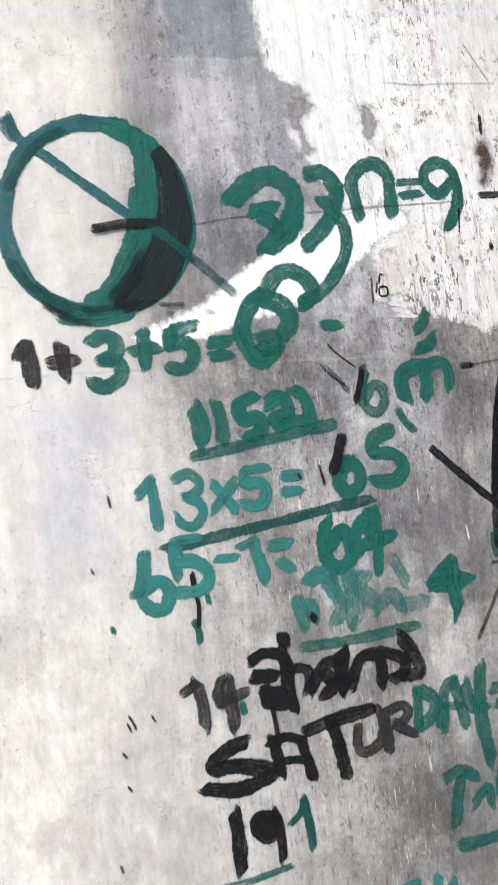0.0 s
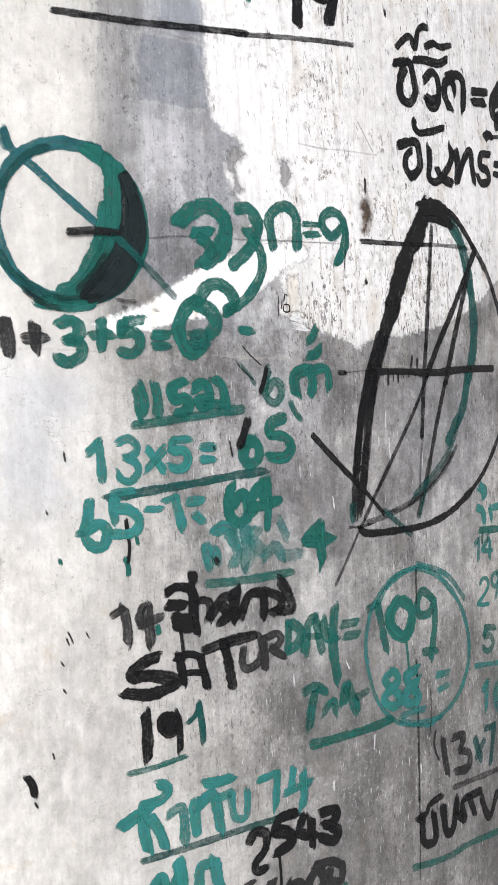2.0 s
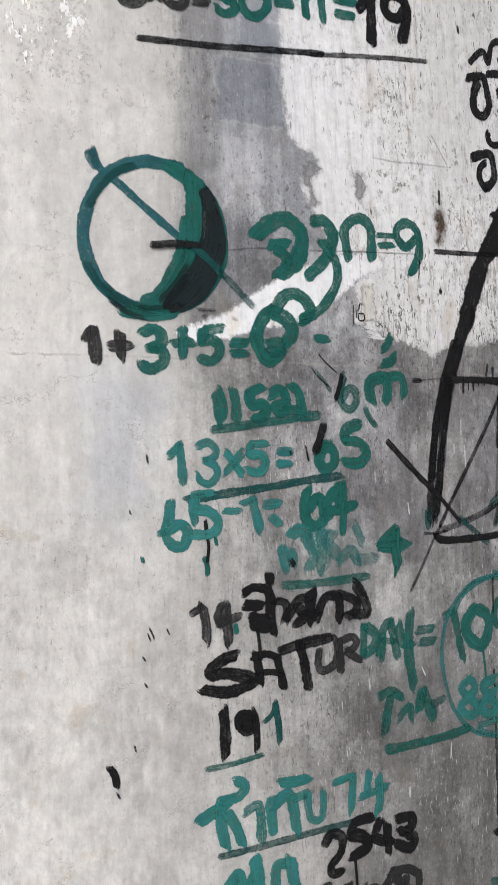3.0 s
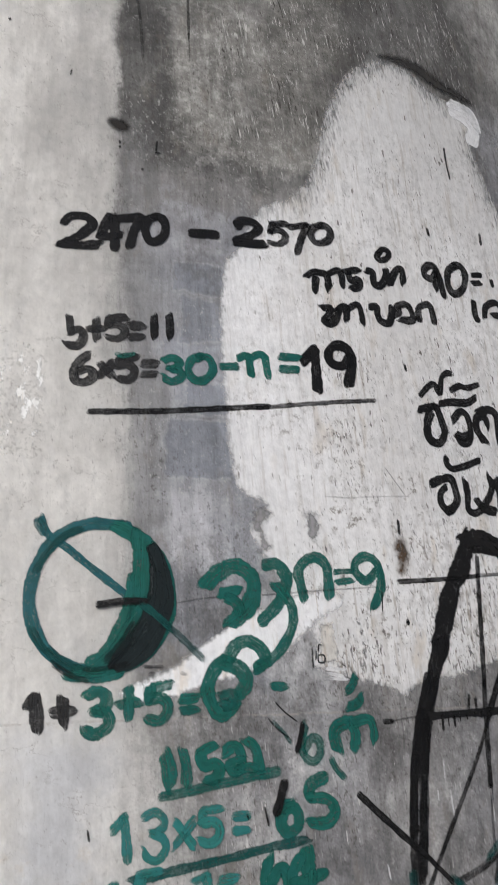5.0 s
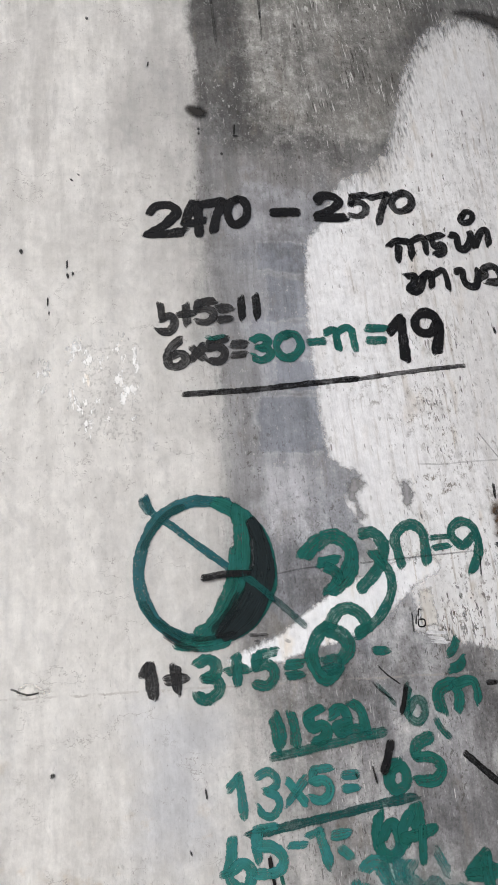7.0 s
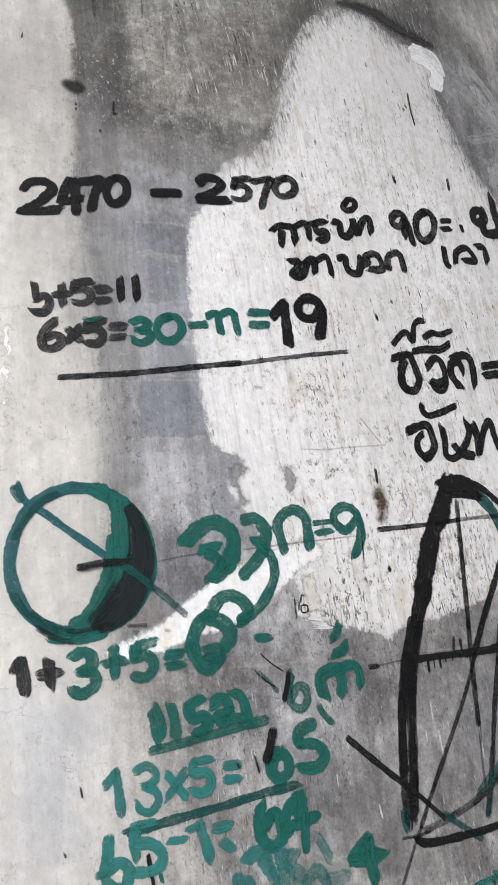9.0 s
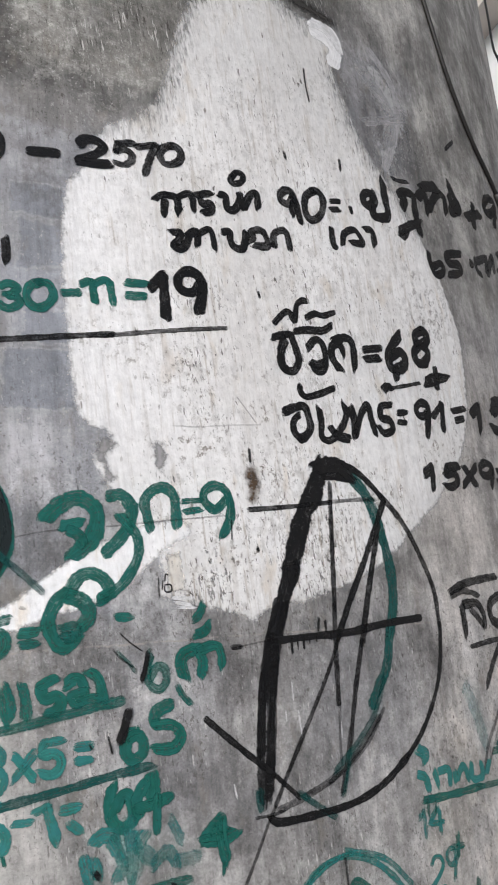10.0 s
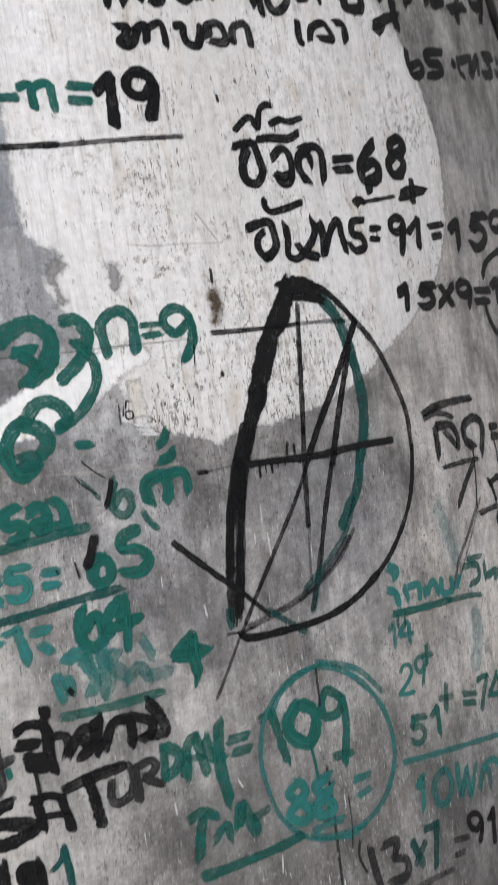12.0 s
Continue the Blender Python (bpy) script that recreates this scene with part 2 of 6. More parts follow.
    tone = n.math("MULTIPLY", tone, n.math("ADD", broken, 1.0))
    dark_runs = n.math("MULTIPLY", n.step(streak, 0.57, 0.68), rough_part)
    tone = n.math("MULTIPLY", tone, n.math("MULTIPLY_ADD", dark_runs, -0.32, 1.0))
    colour = n.scaled(colour, tone)
    some = n.math("MULTIPLY", n.math("MAXIMUM", n.step(crowd, 0.46, 0.62), n.math("MULTIPLY", zone(10, 60, 43, 120, 3), n.step(veil, 0.42, 0.60))), n.math("MULTIPLY", rough_part, n.math("MULTIPLY_ADD", calm, -0.7, 1.0)))
    layer(n.math("MULTIPLY", n.step(hair, 0.635, 0.70), n.math("MULTIPLY", some, n.step(fine, 0.40, 0.58))), (0.60, 0.59, 0.57), 0.75)
    layer(n.math("MULTIPLY", n.step(hair_b, 0.385, 0.325), n.math("MULTIPLY_ADD", some, 0.6, n.math("MULTIPLY", rough_part, 0.4))), (0.045, 0.042, 0.04), 0.7)
    pits = n.noise(n.vec(u, n.math("MULTIPLY", v, 0.5), 11.0), 2.6, 2, 0.5)
    layer(n.math("MULTIPLY", n.step(pits, 0.70, 0.74), n.math("MULTIPLY_ADD", some, 0.85, 0.12)), (0.05, 0.045, 0.04), 0.75)
    grit = n.noise(n.vec(u, n.math("MULTIPLY", v, 0.6), 131.0), 4.6, 4, 0.7)
    scored = n.noise(n.vec(n.math("MULTIPLY_ADD", v, 0.13, u), n.math("MULTIPLY", v, 0.12), 151.0), 6.5, 2, 0.5)
    high = n.math("MULTIPLY", zone(9, 36, 42, 140, 2.0), n.step(n.noise(flat, 0.22, 4, 0.6), 0.42, 0.58))
    layer(n.math("MULTIPLY", n.step(scored, 0.63, 0.67), high), (0.62, 0.61, 0.585), 0.8)
    layer(n.math("MULTIPLY", n.step(scored, 0.37, 0.32), high), (0.035, 0.03, 0.026), 0.85)
    gouge = n.noise(n.vec(n.math("MULTIPLY_ADD", v, 0.06, u), n.math("MULTIPLY", v, 0.14), 161.0), 7.0, 2, 0.5)
    layer(n.math("MULTIPLY", n.step(gouge, 0.66, 0.70), n.math("MULTIPLY", n.math("MULTIPLY", rough_part, n.step(crowd, 0.44, 0.58)), n.step(v, 6.0, 0.0))), (0.66, 0.65, 0.63), 0.8)
    layer(n.math("MULTIPLY", n.step(gouge, 0.34, 0.30), n.math("MULTIPLY", n.math("MULTIPLY", rough_part, n.step(crowd, 0.44, 0.58)), n.step(v, 6.0, 0.0))), (0.05, 0.042, 0.036), 0.7)
    layer(n.math("MULTIPLY", n.step(grit, 0.59, 0.635), n.math("MULTIPLY", rough_part, n.math("MULTIPLY_ADD", n.step(crowd, 0.40, 0.60), 0.6, 0.25))), (0.06, 0.05, 0.042), 0.75)
    layer(n.math("MULTIPLY", n.step(grit, 0.405, 0.355), n.math("MULTIPLY", rough_part, n.math("MULTIPLY_ADD", n.step(veil, 0.45, 0.60), 0.6, 0.2))), (0.55, 0.54, 0.52), 0.7)
    layer(n.math("MULTIPLY", n.step(grit, 0.655, 0.70), n.math("MULTIPLY", pale, n.step(crowd, 0.42, 0.60))), (0.16, 0.14, 0.12), 0.6)
    earth = n.noise(n.vec(u, n.math("MULTIPLY", v, 0.4), 141.0), 0.7, 7, 0.7)
    layer(n.math("MULTIPLY", n.step(earth, 0.56, 0.68), rough_part), (0.20, 0.175, 0.145), 0.35)
    # hairline cracks in the skim coat
    crack_shade = n.step(n.math("ABSOLUTE", n.math("SUBTRACT", n.noise(n.vec(n.math("MULTIPLY", u, 0.6), v, 171.0), 0.28, 6, 0.62), 0.5)), 0.005, 0.0015)
    layer(n.math("MULTIPLY", n.math("MULTIPLY", crack_shade, pale), n.step(n.noise(flat, 0.35, 3), 0.48, 0.62)), (0.24, 0.225, 0.21), 0.55)
    # a casting joint
    joint = n.step(n.math("ABSOLUTE", n.math("SUBTRACT", n.math("MULTIPLY_ADD", fine, 0.5, v), 3.65)), 0.09, 0.03)
    layer(n.math("MULTIPLY", joint, n.step(fine, 0.4, 0.6)), (0.36, 0.33, 0.30), 0.6)
    n.feed(n.bsdf.inputs["Base Color"], colour)
    n.feed(n.bsdf.inputs["Roughness"], n.math("MULTIPLY_ADD", fine, 0.3, 0.6))
    n.bsdf.inputs["Specular IOR Level"].default_value = 0.3
    n.bump(n.math("ADD", n.math("MULTIPLY", n.math("ADD", fine, stucco), 0.5), n.math("MULTIPLY", hair, n.math("MULTIPLY", rough_part, 0.3))), 0.3, 0.004)
    return n.mat


def coat(name, colour, dirt, holes, ragged=1.0, specks=0.5, thin=0.0, sparse=0.0, soft=0.0, aged=0.0):
    """Brushed paint or plaster over the concrete: ragged rim, worn through in upright specks."""
    n = Nodes(name)
    u, v = n.surface()
    flat = n.vec(u, v)
    rim = n.attribute("rim").outputs["Fac"]
    fine = n.noise(flat, 1.6, 6, 0.68)
    slanted = n.math("MULTIPLY_ADD", v, 0.10, u)
    hair = n.noise(n.vec(slanted, n.math("MULTIPLY", v, 0.18)), 5.0, 4, 0.62)
    streak = n.noise(n.vec(u, n.math("MULTIPLY", v, 0.08)), 1.1, 6, 0.65)
    bristle = n.noise(n.vec(slanted, n.math("MULTIPLY", v, 0.06), 13.0), 4.0, 4, 0.6)
    cloud = n.noise(flat, 0.11, 5, 0.62)
    crowd = n.step(n.noise(n.vec(u, n.math("MULTIPLY", v, 0.7), 9.0), 0.12, 5, 0.6), 0.40, 0.62)
    crowd = n.math("MULTIPLY", crowd, n.math("MULTIPLY_ADD", n.math("MULTIPLY", n.step(v, 38.0, 14.0), n.step(u, 38.0, 22.0)), 0.6, 0.4))
    dusty = n.noise(n.vec(u, n.math("MULTIPLY", v, 0.45), 57.0), 0.10, 6, 0.66)
    spot = n.noise(n.vec(slanted, n.math("MULTIPLY", v, 0.5), 5.0), 2.8, 3, 0.55)
    mott = n.noise(n.vec(u, n.math("MULTIPLY", v, 0.5), 17.0), 1.5, 7, 0.7)
    shift = n.math("ADD", n.math("SUBTRACT", fine, 0.5), n.math("ADD", n.math("SUBTRACT", cloud, 0.5), n.math("MULTIPLY", n.math("SUBTRACT", bristle, 0.5), 0.25)))
    fray = n.math("MULTIPLY_ADD", n.math("MULTIPLY", n.step(v, 36.0, 44.0), n.step(u, 30.0, 20.0)), 1.4 * aged * ragged, 1.5 * ragged)
    cover = n.step(n.math("MULTIPLY_ADD", shift, fray, rim), -0.18 * ragged - soft, 0.55 * ragged + soft)
    if aged:
        # the dry-brushed upper rim thins out into the concrete
        thinned = n.step(n.math("MULTIPLY_ADD", n.math("SUBTRACT", n.math("ADD", mott, hair), 1.0), 5.0, rim), -0.6, 2.0)
        cover = n.math("MULTIPLY", cover, n.math("SUBTRACT", 1.0, n.math("MULTIPLY", n.math("SUBTRACT", 1.0, thinned), n.math("MULTIPLY_ADD", n.step(v, 34.0, 42.0), 0.65, 0.15))))
    worn = n.math("MULTIPLY_ADD", crowd, holes, -0.02)
    gone = n.math("MAXIMUM", n.step(n.math("ADD", hair, worn), 0.665, 0.715),
                  n.math("MULTIPLY", n.step(n.math("ADD", spot, worn), 0.72, 0.76), specks))
    veil = n.math("MULTIPLY", n.step(mott, 0.50, 0.68), thin)
    alpha = n.math("MULTIPLY", cover, n.math("MULTIPLY", n.math("SUBTRACT", 1.0, gone), n.math("SUBTRACT", 1.0, veil)))
    if sparse:
        alpha = n.math("MULTIPLY", alpha, n.step(n.noise(n.vec(u, n.math("MULTIPLY", v, 0.45), 51.0), 1.5, 6, 0.7), sparse, sparse + 0.03))
    body = n.mix(n.math("MULTIPLY", n.step(streak, 0.48, 0.72), 0.36), colour, dirt)
    body = n.mix(n.math("MULTIPLY", n.step(mott, 0.50, 0.62), n.math("MULTIPLY_ADD", crowd, 0.6, 0.06)), body, dirt)
    warm = tuple(c * k for c, k in zip(dirt, (1.05, 0.90, 0.68)))
    body = n.mix(n.math("MULTIPLY", n.step(n.noise(n.vec(u, n.math("MULTIPLY", v, 0.35), 23.0), 0.6, 6), 0.57, 0.70), 0.45), body, warm)
    body = n.mix(n.math("MULTIPLY", n.step(dusty, 0.44, 0.62), 0.55), body, tuple((c + d) / 2 for c, d in zip(colour, dirt)))
    if aged:
        # fresher white along one side, greyer and scuffed above and in the middle, soot marks over the lower part
        inner = n.math("MULTIPLY", n.step(n.math("MULTIPLY_ADD", n.math("SUBTRACT", dusty, 0.5), 14.0, u), 11.0, 19.0), aged)
        body = n.mix(n.math("SUBTRACT", 1.0, inner), body, n.mix(0.7, body, (0.84, 0.84, 0.85)))
        body = n.mix(n.math("MULTIPLY", inner, 0.10), body, (0.58, 0.57, 0.545))
        upper = n.step(n.math("MULTIPLY_ADD", n.math("SUBTRACT", mott, 0.5), 22.0, v), 36.0, 50.0)
        body = n.mix(n.math("MULTIPLY", upper, 0.42), body, (0.50, 0.50, 0.495))
        scuff = n.noise(n.vec(u, n.math("MULTIPLY", v, 0.75), 63.0), 1.9, 7, 0.74)
        lower = n.math("MULTIPLY", n.step(n.noise(flat, 0.2, 4, 0.6), 0.44, 0.60), n.math("MULTIPLY_ADD", n.step(v, 28.0, 16.0), 0.7, 0.3))
        body = n.mix(n.math("MULTIPLY", n.step(scuff, 0.56, 0.62), n.math("MULTIPLY", lower, 0.9)), body, (0.15, 0.135, 0.12))
        body = n.mix(n.math("MULTIPLY", n.step(scuff, 0.50, 0.60), n.math("MULTIPLY", lower, 0.28)), body, (0.40, 0.37, 0.33))
        bu = n.math("MULTIPLY_ADD", n.math("SUBTRACT", n.noise(n.vec(u, v, 88.0), 0.3, 6, 0.7), 0.5), 14.0, u)
        bv = n.math("MULTIPLY_ADD", n.math("SUBTRACT", n.noise(n.vec(v, u, 89.0), 0.3, 6, 0.7), 0.5), 14.0, v)
        sooty = n.math("MULTIPLY", n.math("MULTIPLY", n.step(bu, 38.0, 42.0), n.step(bu, 48.5, 45.0)), n.math("MULTIPLY", n.step(bv, 24.0, 29.0), n.step(bv, 36.5, 31.0)))
        drips = n.noise(n.vec(n.math("MULTIPLY_ADD", v, 0.12, u), n.math("MULTIPLY", v, 0.30), 97.0), 3.0, 2, 0.5)
        some = n.step(n.noise(n.vec(u, v, 99.0), 0.16, 4, 0.6), 0.40, 0.60)
        body = n.mix(n.math("MULTIPLY", n.step(drips, 0.66, 0.70), n.math("MULTIPLY_ADD", some, 0.7, 0.15)), body, (0.07, 0.058, 0.046))
        runs = n.noise(n.vec(n.math("MULTIPLY_ADD", v, 0.05, u), n.math("MULTIPLY", v, 0.05), 103.0), 1.6, 4, 0.6)
        body = n.mix(n.math("MULTIPLY", n.step(runs, 0.56, 0.70), 0.32), body, (0.50, 0.47, 0.43))
        body = n.mix(n.math("MULTIPLY", n.step(scuff, 0.48, 0.64), n.math("MULTIPLY", sooty, 0.8)), body, (0.15, 0.14, 0.125))
    flecks = n.math("MULTIPLY", n.step(n.noise(n.vec(slanted, n.math("MULTIPLY", v, 0.45), 29.0), 4.6, 5, 0.7), 0.59, 0.63), n.math("MULTIPLY_ADD", crowd, 0.9, 0.05))
    body = n.mix(flecks, body, (0.06, 0.048, 0.038))
    long_marks = n.noise(n.vec(n.math("MULTIPLY_ADD", v, 0.04, u), n.math("MULTIPLY", v, 0.07), 47.0), 3.4, 3, 0.6)
    body = n.mix(n.math("MULTIPLY", n.step(long_marks, 0.58, 0.68), n.math("MULTIPLY_ADD", crowd, 0.55, 0.25)), body, tuple(c * k for c, k in zip(dirt, (0.78, 0.72, 0.64))))
    body = n.scaled(body, n.math("MULTIPLY", n.math("MULTIPLY_ADD", fine, 0.52, 0.76), n.math("MULTIPLY_ADD", bristle, 0.24, 0.88)))
    n.feed(n.bsdf.inputs["Base Color"], body)
    n.feed(n.bsdf.inputs["Alpha"], alpha)
    n.bsdf.inputs["Roughness"].default_value = 0.65
    n.bsdf.inputs["Specular IOR Level"].default_value = 0.3
    n.bump(n.math("ADD", n.math("MULTIPLY", fine, 0.5), n.math("MULTIPLY", hair, 0.5)), 0.3, 0.003)
    return n.mat


def ink(name, colour, thin, gloss=0.5, pale=1.9, dark=0.55, cold=0.0, lean=0.385):
    """Brushed paint: bristle streaks along the stroke, ragged rims and tips, thin where the brush ran dry."""
    n = Nodes(name)
    uv = n.node("ShaderNodeSeparateXYZ")
    n.feed(uv.inputs[0], n.attribute("stroke").outputs["Vector"])
    side, along = uv.outputs[0], uv.outputs[1]
    data = n.node("ShaderNodeSeparateColor")
    n.feed(data.inputs[0], n.attribute("brush").outputs["Color"])
    dry, tip, seed = data.outputs[0], data.outputs[1], data.outputs[2]
    shade = n.math("MULTIPLY_ADD", n.noise(n.vec(n.math("MULTIPLY", seed, 90.0), 0.0), 3.0, 0), 0.5, 0.75)
    seed = n.math("MULTIPLY", seed, 40.0)
    u, v = n.surface()
    bristle = n.noise(n.vec(n.math("MULTIPLY", side, 6.5), n.math("MULTIPLY", along, 0.30), seed), 1.6, 4, 0.6)
    comb = n.noise(n.vec(n.math("MULTIPLY", side, 14.0), n.math("MULTIPLY", along, 0.55), n.math("ADD", seed, 3.0)), 1.0, 3, 0.6)
    broad = n.noise(n.vec(n.math("MULTIPLY", side, 1.1), n.math("MULTIPLY", along, 1.1), n.math("ADD", seed, 9.0)), 1.0, 4, 0.6)
    pool = n.noise(n.vec(u, v, 14.0), 1.1, 4, 0.6)
    grit = n.noise(n.vec(u, v, 4.0), 5.5, 4, 0.66)
    edge = n.noise(n.vec(n.math("SIGN", side), n.math("MULTIPLY", along, 1.5), n.math("ADD", seed, 5.0)), 1.6, 4, 0.6)
    fuzz = n.math("ADD", n.math("MULTIPLY", n.math("SUBTRACT", grit, 0.5), n.math("MULTIPLY_ADD", dry, 0.9, 0.12)), n.math("MULTIPLY", n.math("SUBTRACT", edge, 0.5), 0.42))
    rim = n.step(n.math("ADD", n.math("SUBTRACT", 1.0, n.math("ABSOLUTE", side)), fuzz), 0.03, 0.20)
    fringe = n.math("MULTIPLY", n.math("SUBTRACT", comb, 0.5), n.math("MULTIPLY_ADD", dry, 2.0, 0.4))
    end = n.step(n.math("ADD", tip, fringe), -0.02, 0.10)
    mixed = n.math("ADD", n.math("MULTIPLY", bristle, 0.30), n.math("ADD", n.math("MULTIPLY", comb, 0.22), n.math("ADD", n.math("MULTIPLY", grit, 0.20), n.math("MULTIPLY", n.math("ADD", broad, pool), 0.14))))
    level = n.math("MULTIPLY_ADD", dry, 0.28, lean)
    full = n.math("MULTIPLY", n.step(n.math("SUBTRACT", mixed, level), -0.09, 0.12), 0.96)
    ridge = n.math("MULTIPLY", n.math("POWER", n.math("ABSOLUTE", side), 3.0), 0.16)
    film = n.math("MAXIMUM", n.math("SUBTRACT", 1.02, n.math("MULTIPLY", dry, n.math("MULTIPLY", thin, 0.9))), 0.15)
    film = n.math("ADD", film, ridge)
    film = n.math("MULTIPLY", film, n.math("MULTIPLY_ADD", n.math("SUBTRACT", n.math("ADD", broad, pool), 1.0), 0.9, 1.0))
    film = n.math("MULTIPLY", n.math("MINIMUM", film, 1.0), n.math("MULTIPLY_ADD", n.step(grit, 0.28, 0.46), 0.35, 0.65))
    film = n.math("MAXIMUM", film, 0.0)
    blend = n.math("SUBTRACT", 1.0, n.math("MULTIPLY", n.math("SUBTRACT", 1.0, full), n.math("SUBTRACT", 1.0, film)))
    alpha = n.math("MULTIPLY", n.math("MULTIPLY", rim, end), blend)
    light = tuple(min(1.0, c * pale + 0.004) for c in colour)
    deep = tuple(c * dark for c in colour)
    body = n.mix(n.math("MULTIPLY", n.step(bristle, 0.44, 0.72), 0.55), colour, light)
    body = n.mix(n.math("MULTIPLY", n.step(broad, 0.44, 0.72), 0.6), body, deep)
    body = n.mix(n.math("MULTIPLY", n.step(comb, 0.54, 0.70), 0.35), body, deep)
    if cold:
        bluer = (colour[0] * 1.5, colour[1] * 1.15, colour[2] * 1.55)
        body = n.mix(n.math("MULTIPLY", n.step(pool, 0.42, 0.66), cold), body, bluer)
    n.feed(n.bsdf.inputs["Base Color"], n.scaled(body, shade))
    n.feed(n.bsdf.inputs["Alpha"], alpha)
    n.bsdf.inputs["Roughness"].default_value = gloss
    n.bsdf.inputs["Specular IOR Level"].default_value = 0.2
    n.bump(n.math("ADD", bristle, n.math("ADD", comb, n.math("MULTIPLY", grit, 0.5))), 0.2, 0.001)
    return n.mat


CONCRETE = concrete()
WHITE = coat("chalky_white_paint", (0.84, 0.835, 0.835), (0.48, 0.46, 0.435), 0.12, 0.7, 0.95, 0.12, aged=1.0)
FLAKES = coat("flaked_white_paint", (0.88, 0.88, 0.87), (0.78, 0.77, 0.75), 0.02, 1.0, 0.3, 0.0, 0.56)
CEMENT = coat("pale_cement_smear", (0.38, 0.38, 0.39), (0.28, 0.28, 0.285), 0.0, 3.2, 0.2, 0.5)
GREY_COAT = coat("grey_cement_wash", (0.30, 0.295, 0.30), (0.22, 0.215, 0.21), 0.06, 0.85)
BRIGHT_WHITE = coat("fresh_white_paint", (0.88, 0.88, 0.89), (0.76, 0.755, 0.755), 0.0, 0.6, 0.4, 0.05)
HOLE_SHADE = coat("hole_shade", (0.02, 0.018, 0.016), (0.03, 0.026, 0.022), 0.0, 0.3, 0.2, soft=0.22)
BROWN_STAIN = coat("rust_stain", (0.10, 0.065, 0.04), (0.05, 0.04, 0.03), 0.12, 1.0)
PAPER = coat("torn_paper", (0.70, 0.68, 0.64), (0.52, 0.49, 0.45), 0.08, 0.5)
BLACK = ink("black_paint", (0.0078, 0.0076, 0.0082), 1.3, 0.55)
GREEN_BLACK = ink("green_black_paint", (0.010, 0.0165, 0.018), 1.2, 0.5)
WORN_BLACK = ink("worn_black_paint", (0.027, 0.0265, 0.027), 1.3, 0.65)
GREEN = ink("green_paint", (0.0145, 0.115, 0.092), 1.5, 0.42, 1.8, 0.5, 0.25)
BLUE_GREEN = ink("blue_green_paint", (0.020, 0.110, 0.118), 1.5, 0.42, 1.8, 0.45, 0.3)
DARK_GREEN = ink("dark_green_paint", (0.010, 0.072, 0.066), 1.35, 0.45)
FADED_GREEN = ink("faded_green_paint", (0.030, 0.180, 0.160), 1.35, 0.5, 1.6, 0.65, 0.3, 0.36)
WHITE_STROKE = ink("brushed_white_paint", (0.84, 0.84, 0.85), 1.0, 0.6, 1.05, 0.85)
SPRAY_BLACK = coat("soft_black_spray", (0.03, 0.028, 0.026), (0.05, 0.046, 0.042), 0.0, 0.6, 0.2, soft=0.35)
CEMENT_STROKE = ink("brushed_cement", (0.46, 0.455, 0.465), 1.2, 0.7, 1.1, 0.75)
# for the dark runs and the shadow painted under the plaster chip
SOOT_SHADE = ink("black_soot_shade", (0.03, 0.03, 0.03), 1.2, 0.8)
PALE_GREEN = ink("washed_green_paint", (0.16, 0.36, 0.35), 1.5, 0.6, 1.3, 0.8, 0.5, 0.40)
RUBBER = plain("black_cable_sheath", (0.016, 0.015, 0.014), 0.5, 0.2, 30)
GROUND = plain("dusty_concrete_paving", (0.36, 0.35, 0.335), 0.9, 0.25, 3)
WHITE_WALL = plain("white_rendered_wall", (0.88, 0.88, 0.87), 0.8, 0.02, 2)
TRIM_WHITE = plain("white_painted_fascia", (0.82, 0.82, 0.81), 0.6, 0.04, 3)
SOFFIT = plain("brown_grey_soffit", (0.55, 0.50, 0.45), 0.8, 0.18, 2)
LOWER_WALL = plain("grey_rendered_wall", (0.62, 0.61, 0.60), 0.8, 0.15, 2)


# ---- mesh helpers ----
def finish(name, verts, faces, material, parent=None, label="", smooth=False):
    me = bpy.data.meshes.new(name)
    me.from_pydata(verts, [], faces)
    me.materials.append(material)
    if smooth:
        me.shade_smooth()
    ob = new(name, me)
    ob.parent = parent
    return tagged(ob, label)


def box(x0, x1, y0, y1, z0, z1):
    v = [(x, y, z) for z in (z0, z1) for x, y in ((x0, y0), (x1, y0), (x1, y1), (x0, y1))]
    return v, [(3, 2, 1, 0), (4, 5, 6, 7), (0, 1, 5, 4), (1, 2, 6, 5), (2, 3, 7, 6), (3, 0, 4, 7)]


def bend(points, step, closed=False):
    """A smooth line through the points, in even short steps."""
    p = np.array(points, float)
    if len(p) == 2 and not closed:
        dense = p[0] + (p[1] - p[0]) * np.linspace(0, 1, 30)[:, None]
    else:
        ext = np.vstack([p[-1], p, p[0], p[1]]) if closed else np.vstack([2 * p[0] - p[1], p, 2 * p[-1] - p[-2]])
        s = np.linspace(0, 1, 24, endpoint=False)[:, None]
        dense = [0.5 * (2 * b + (c - a) * s + (2 * a - 5 * b + 4 * c - d) * s ** 2 + (3 * b - a - 3 * c + d) * s ** 3)
                 for a, b, c, d in zip(ext, ext[1:], ext[2:], ext[3:])]
        dense = np.vstack(dense + [p[:1] if closed else p[-1:]])
    run = np.concatenate([[0], np.cumsum(np.linalg.norm(np.diff(dense, axis=0), axis=1))])
    want = np.linspace(0, run[-1], max(4, int(run[-1] / step) + 1))
    return np.stack([np.interp(want, run, dense[:, k]) for k in range(dense.shape[1])], 1), want


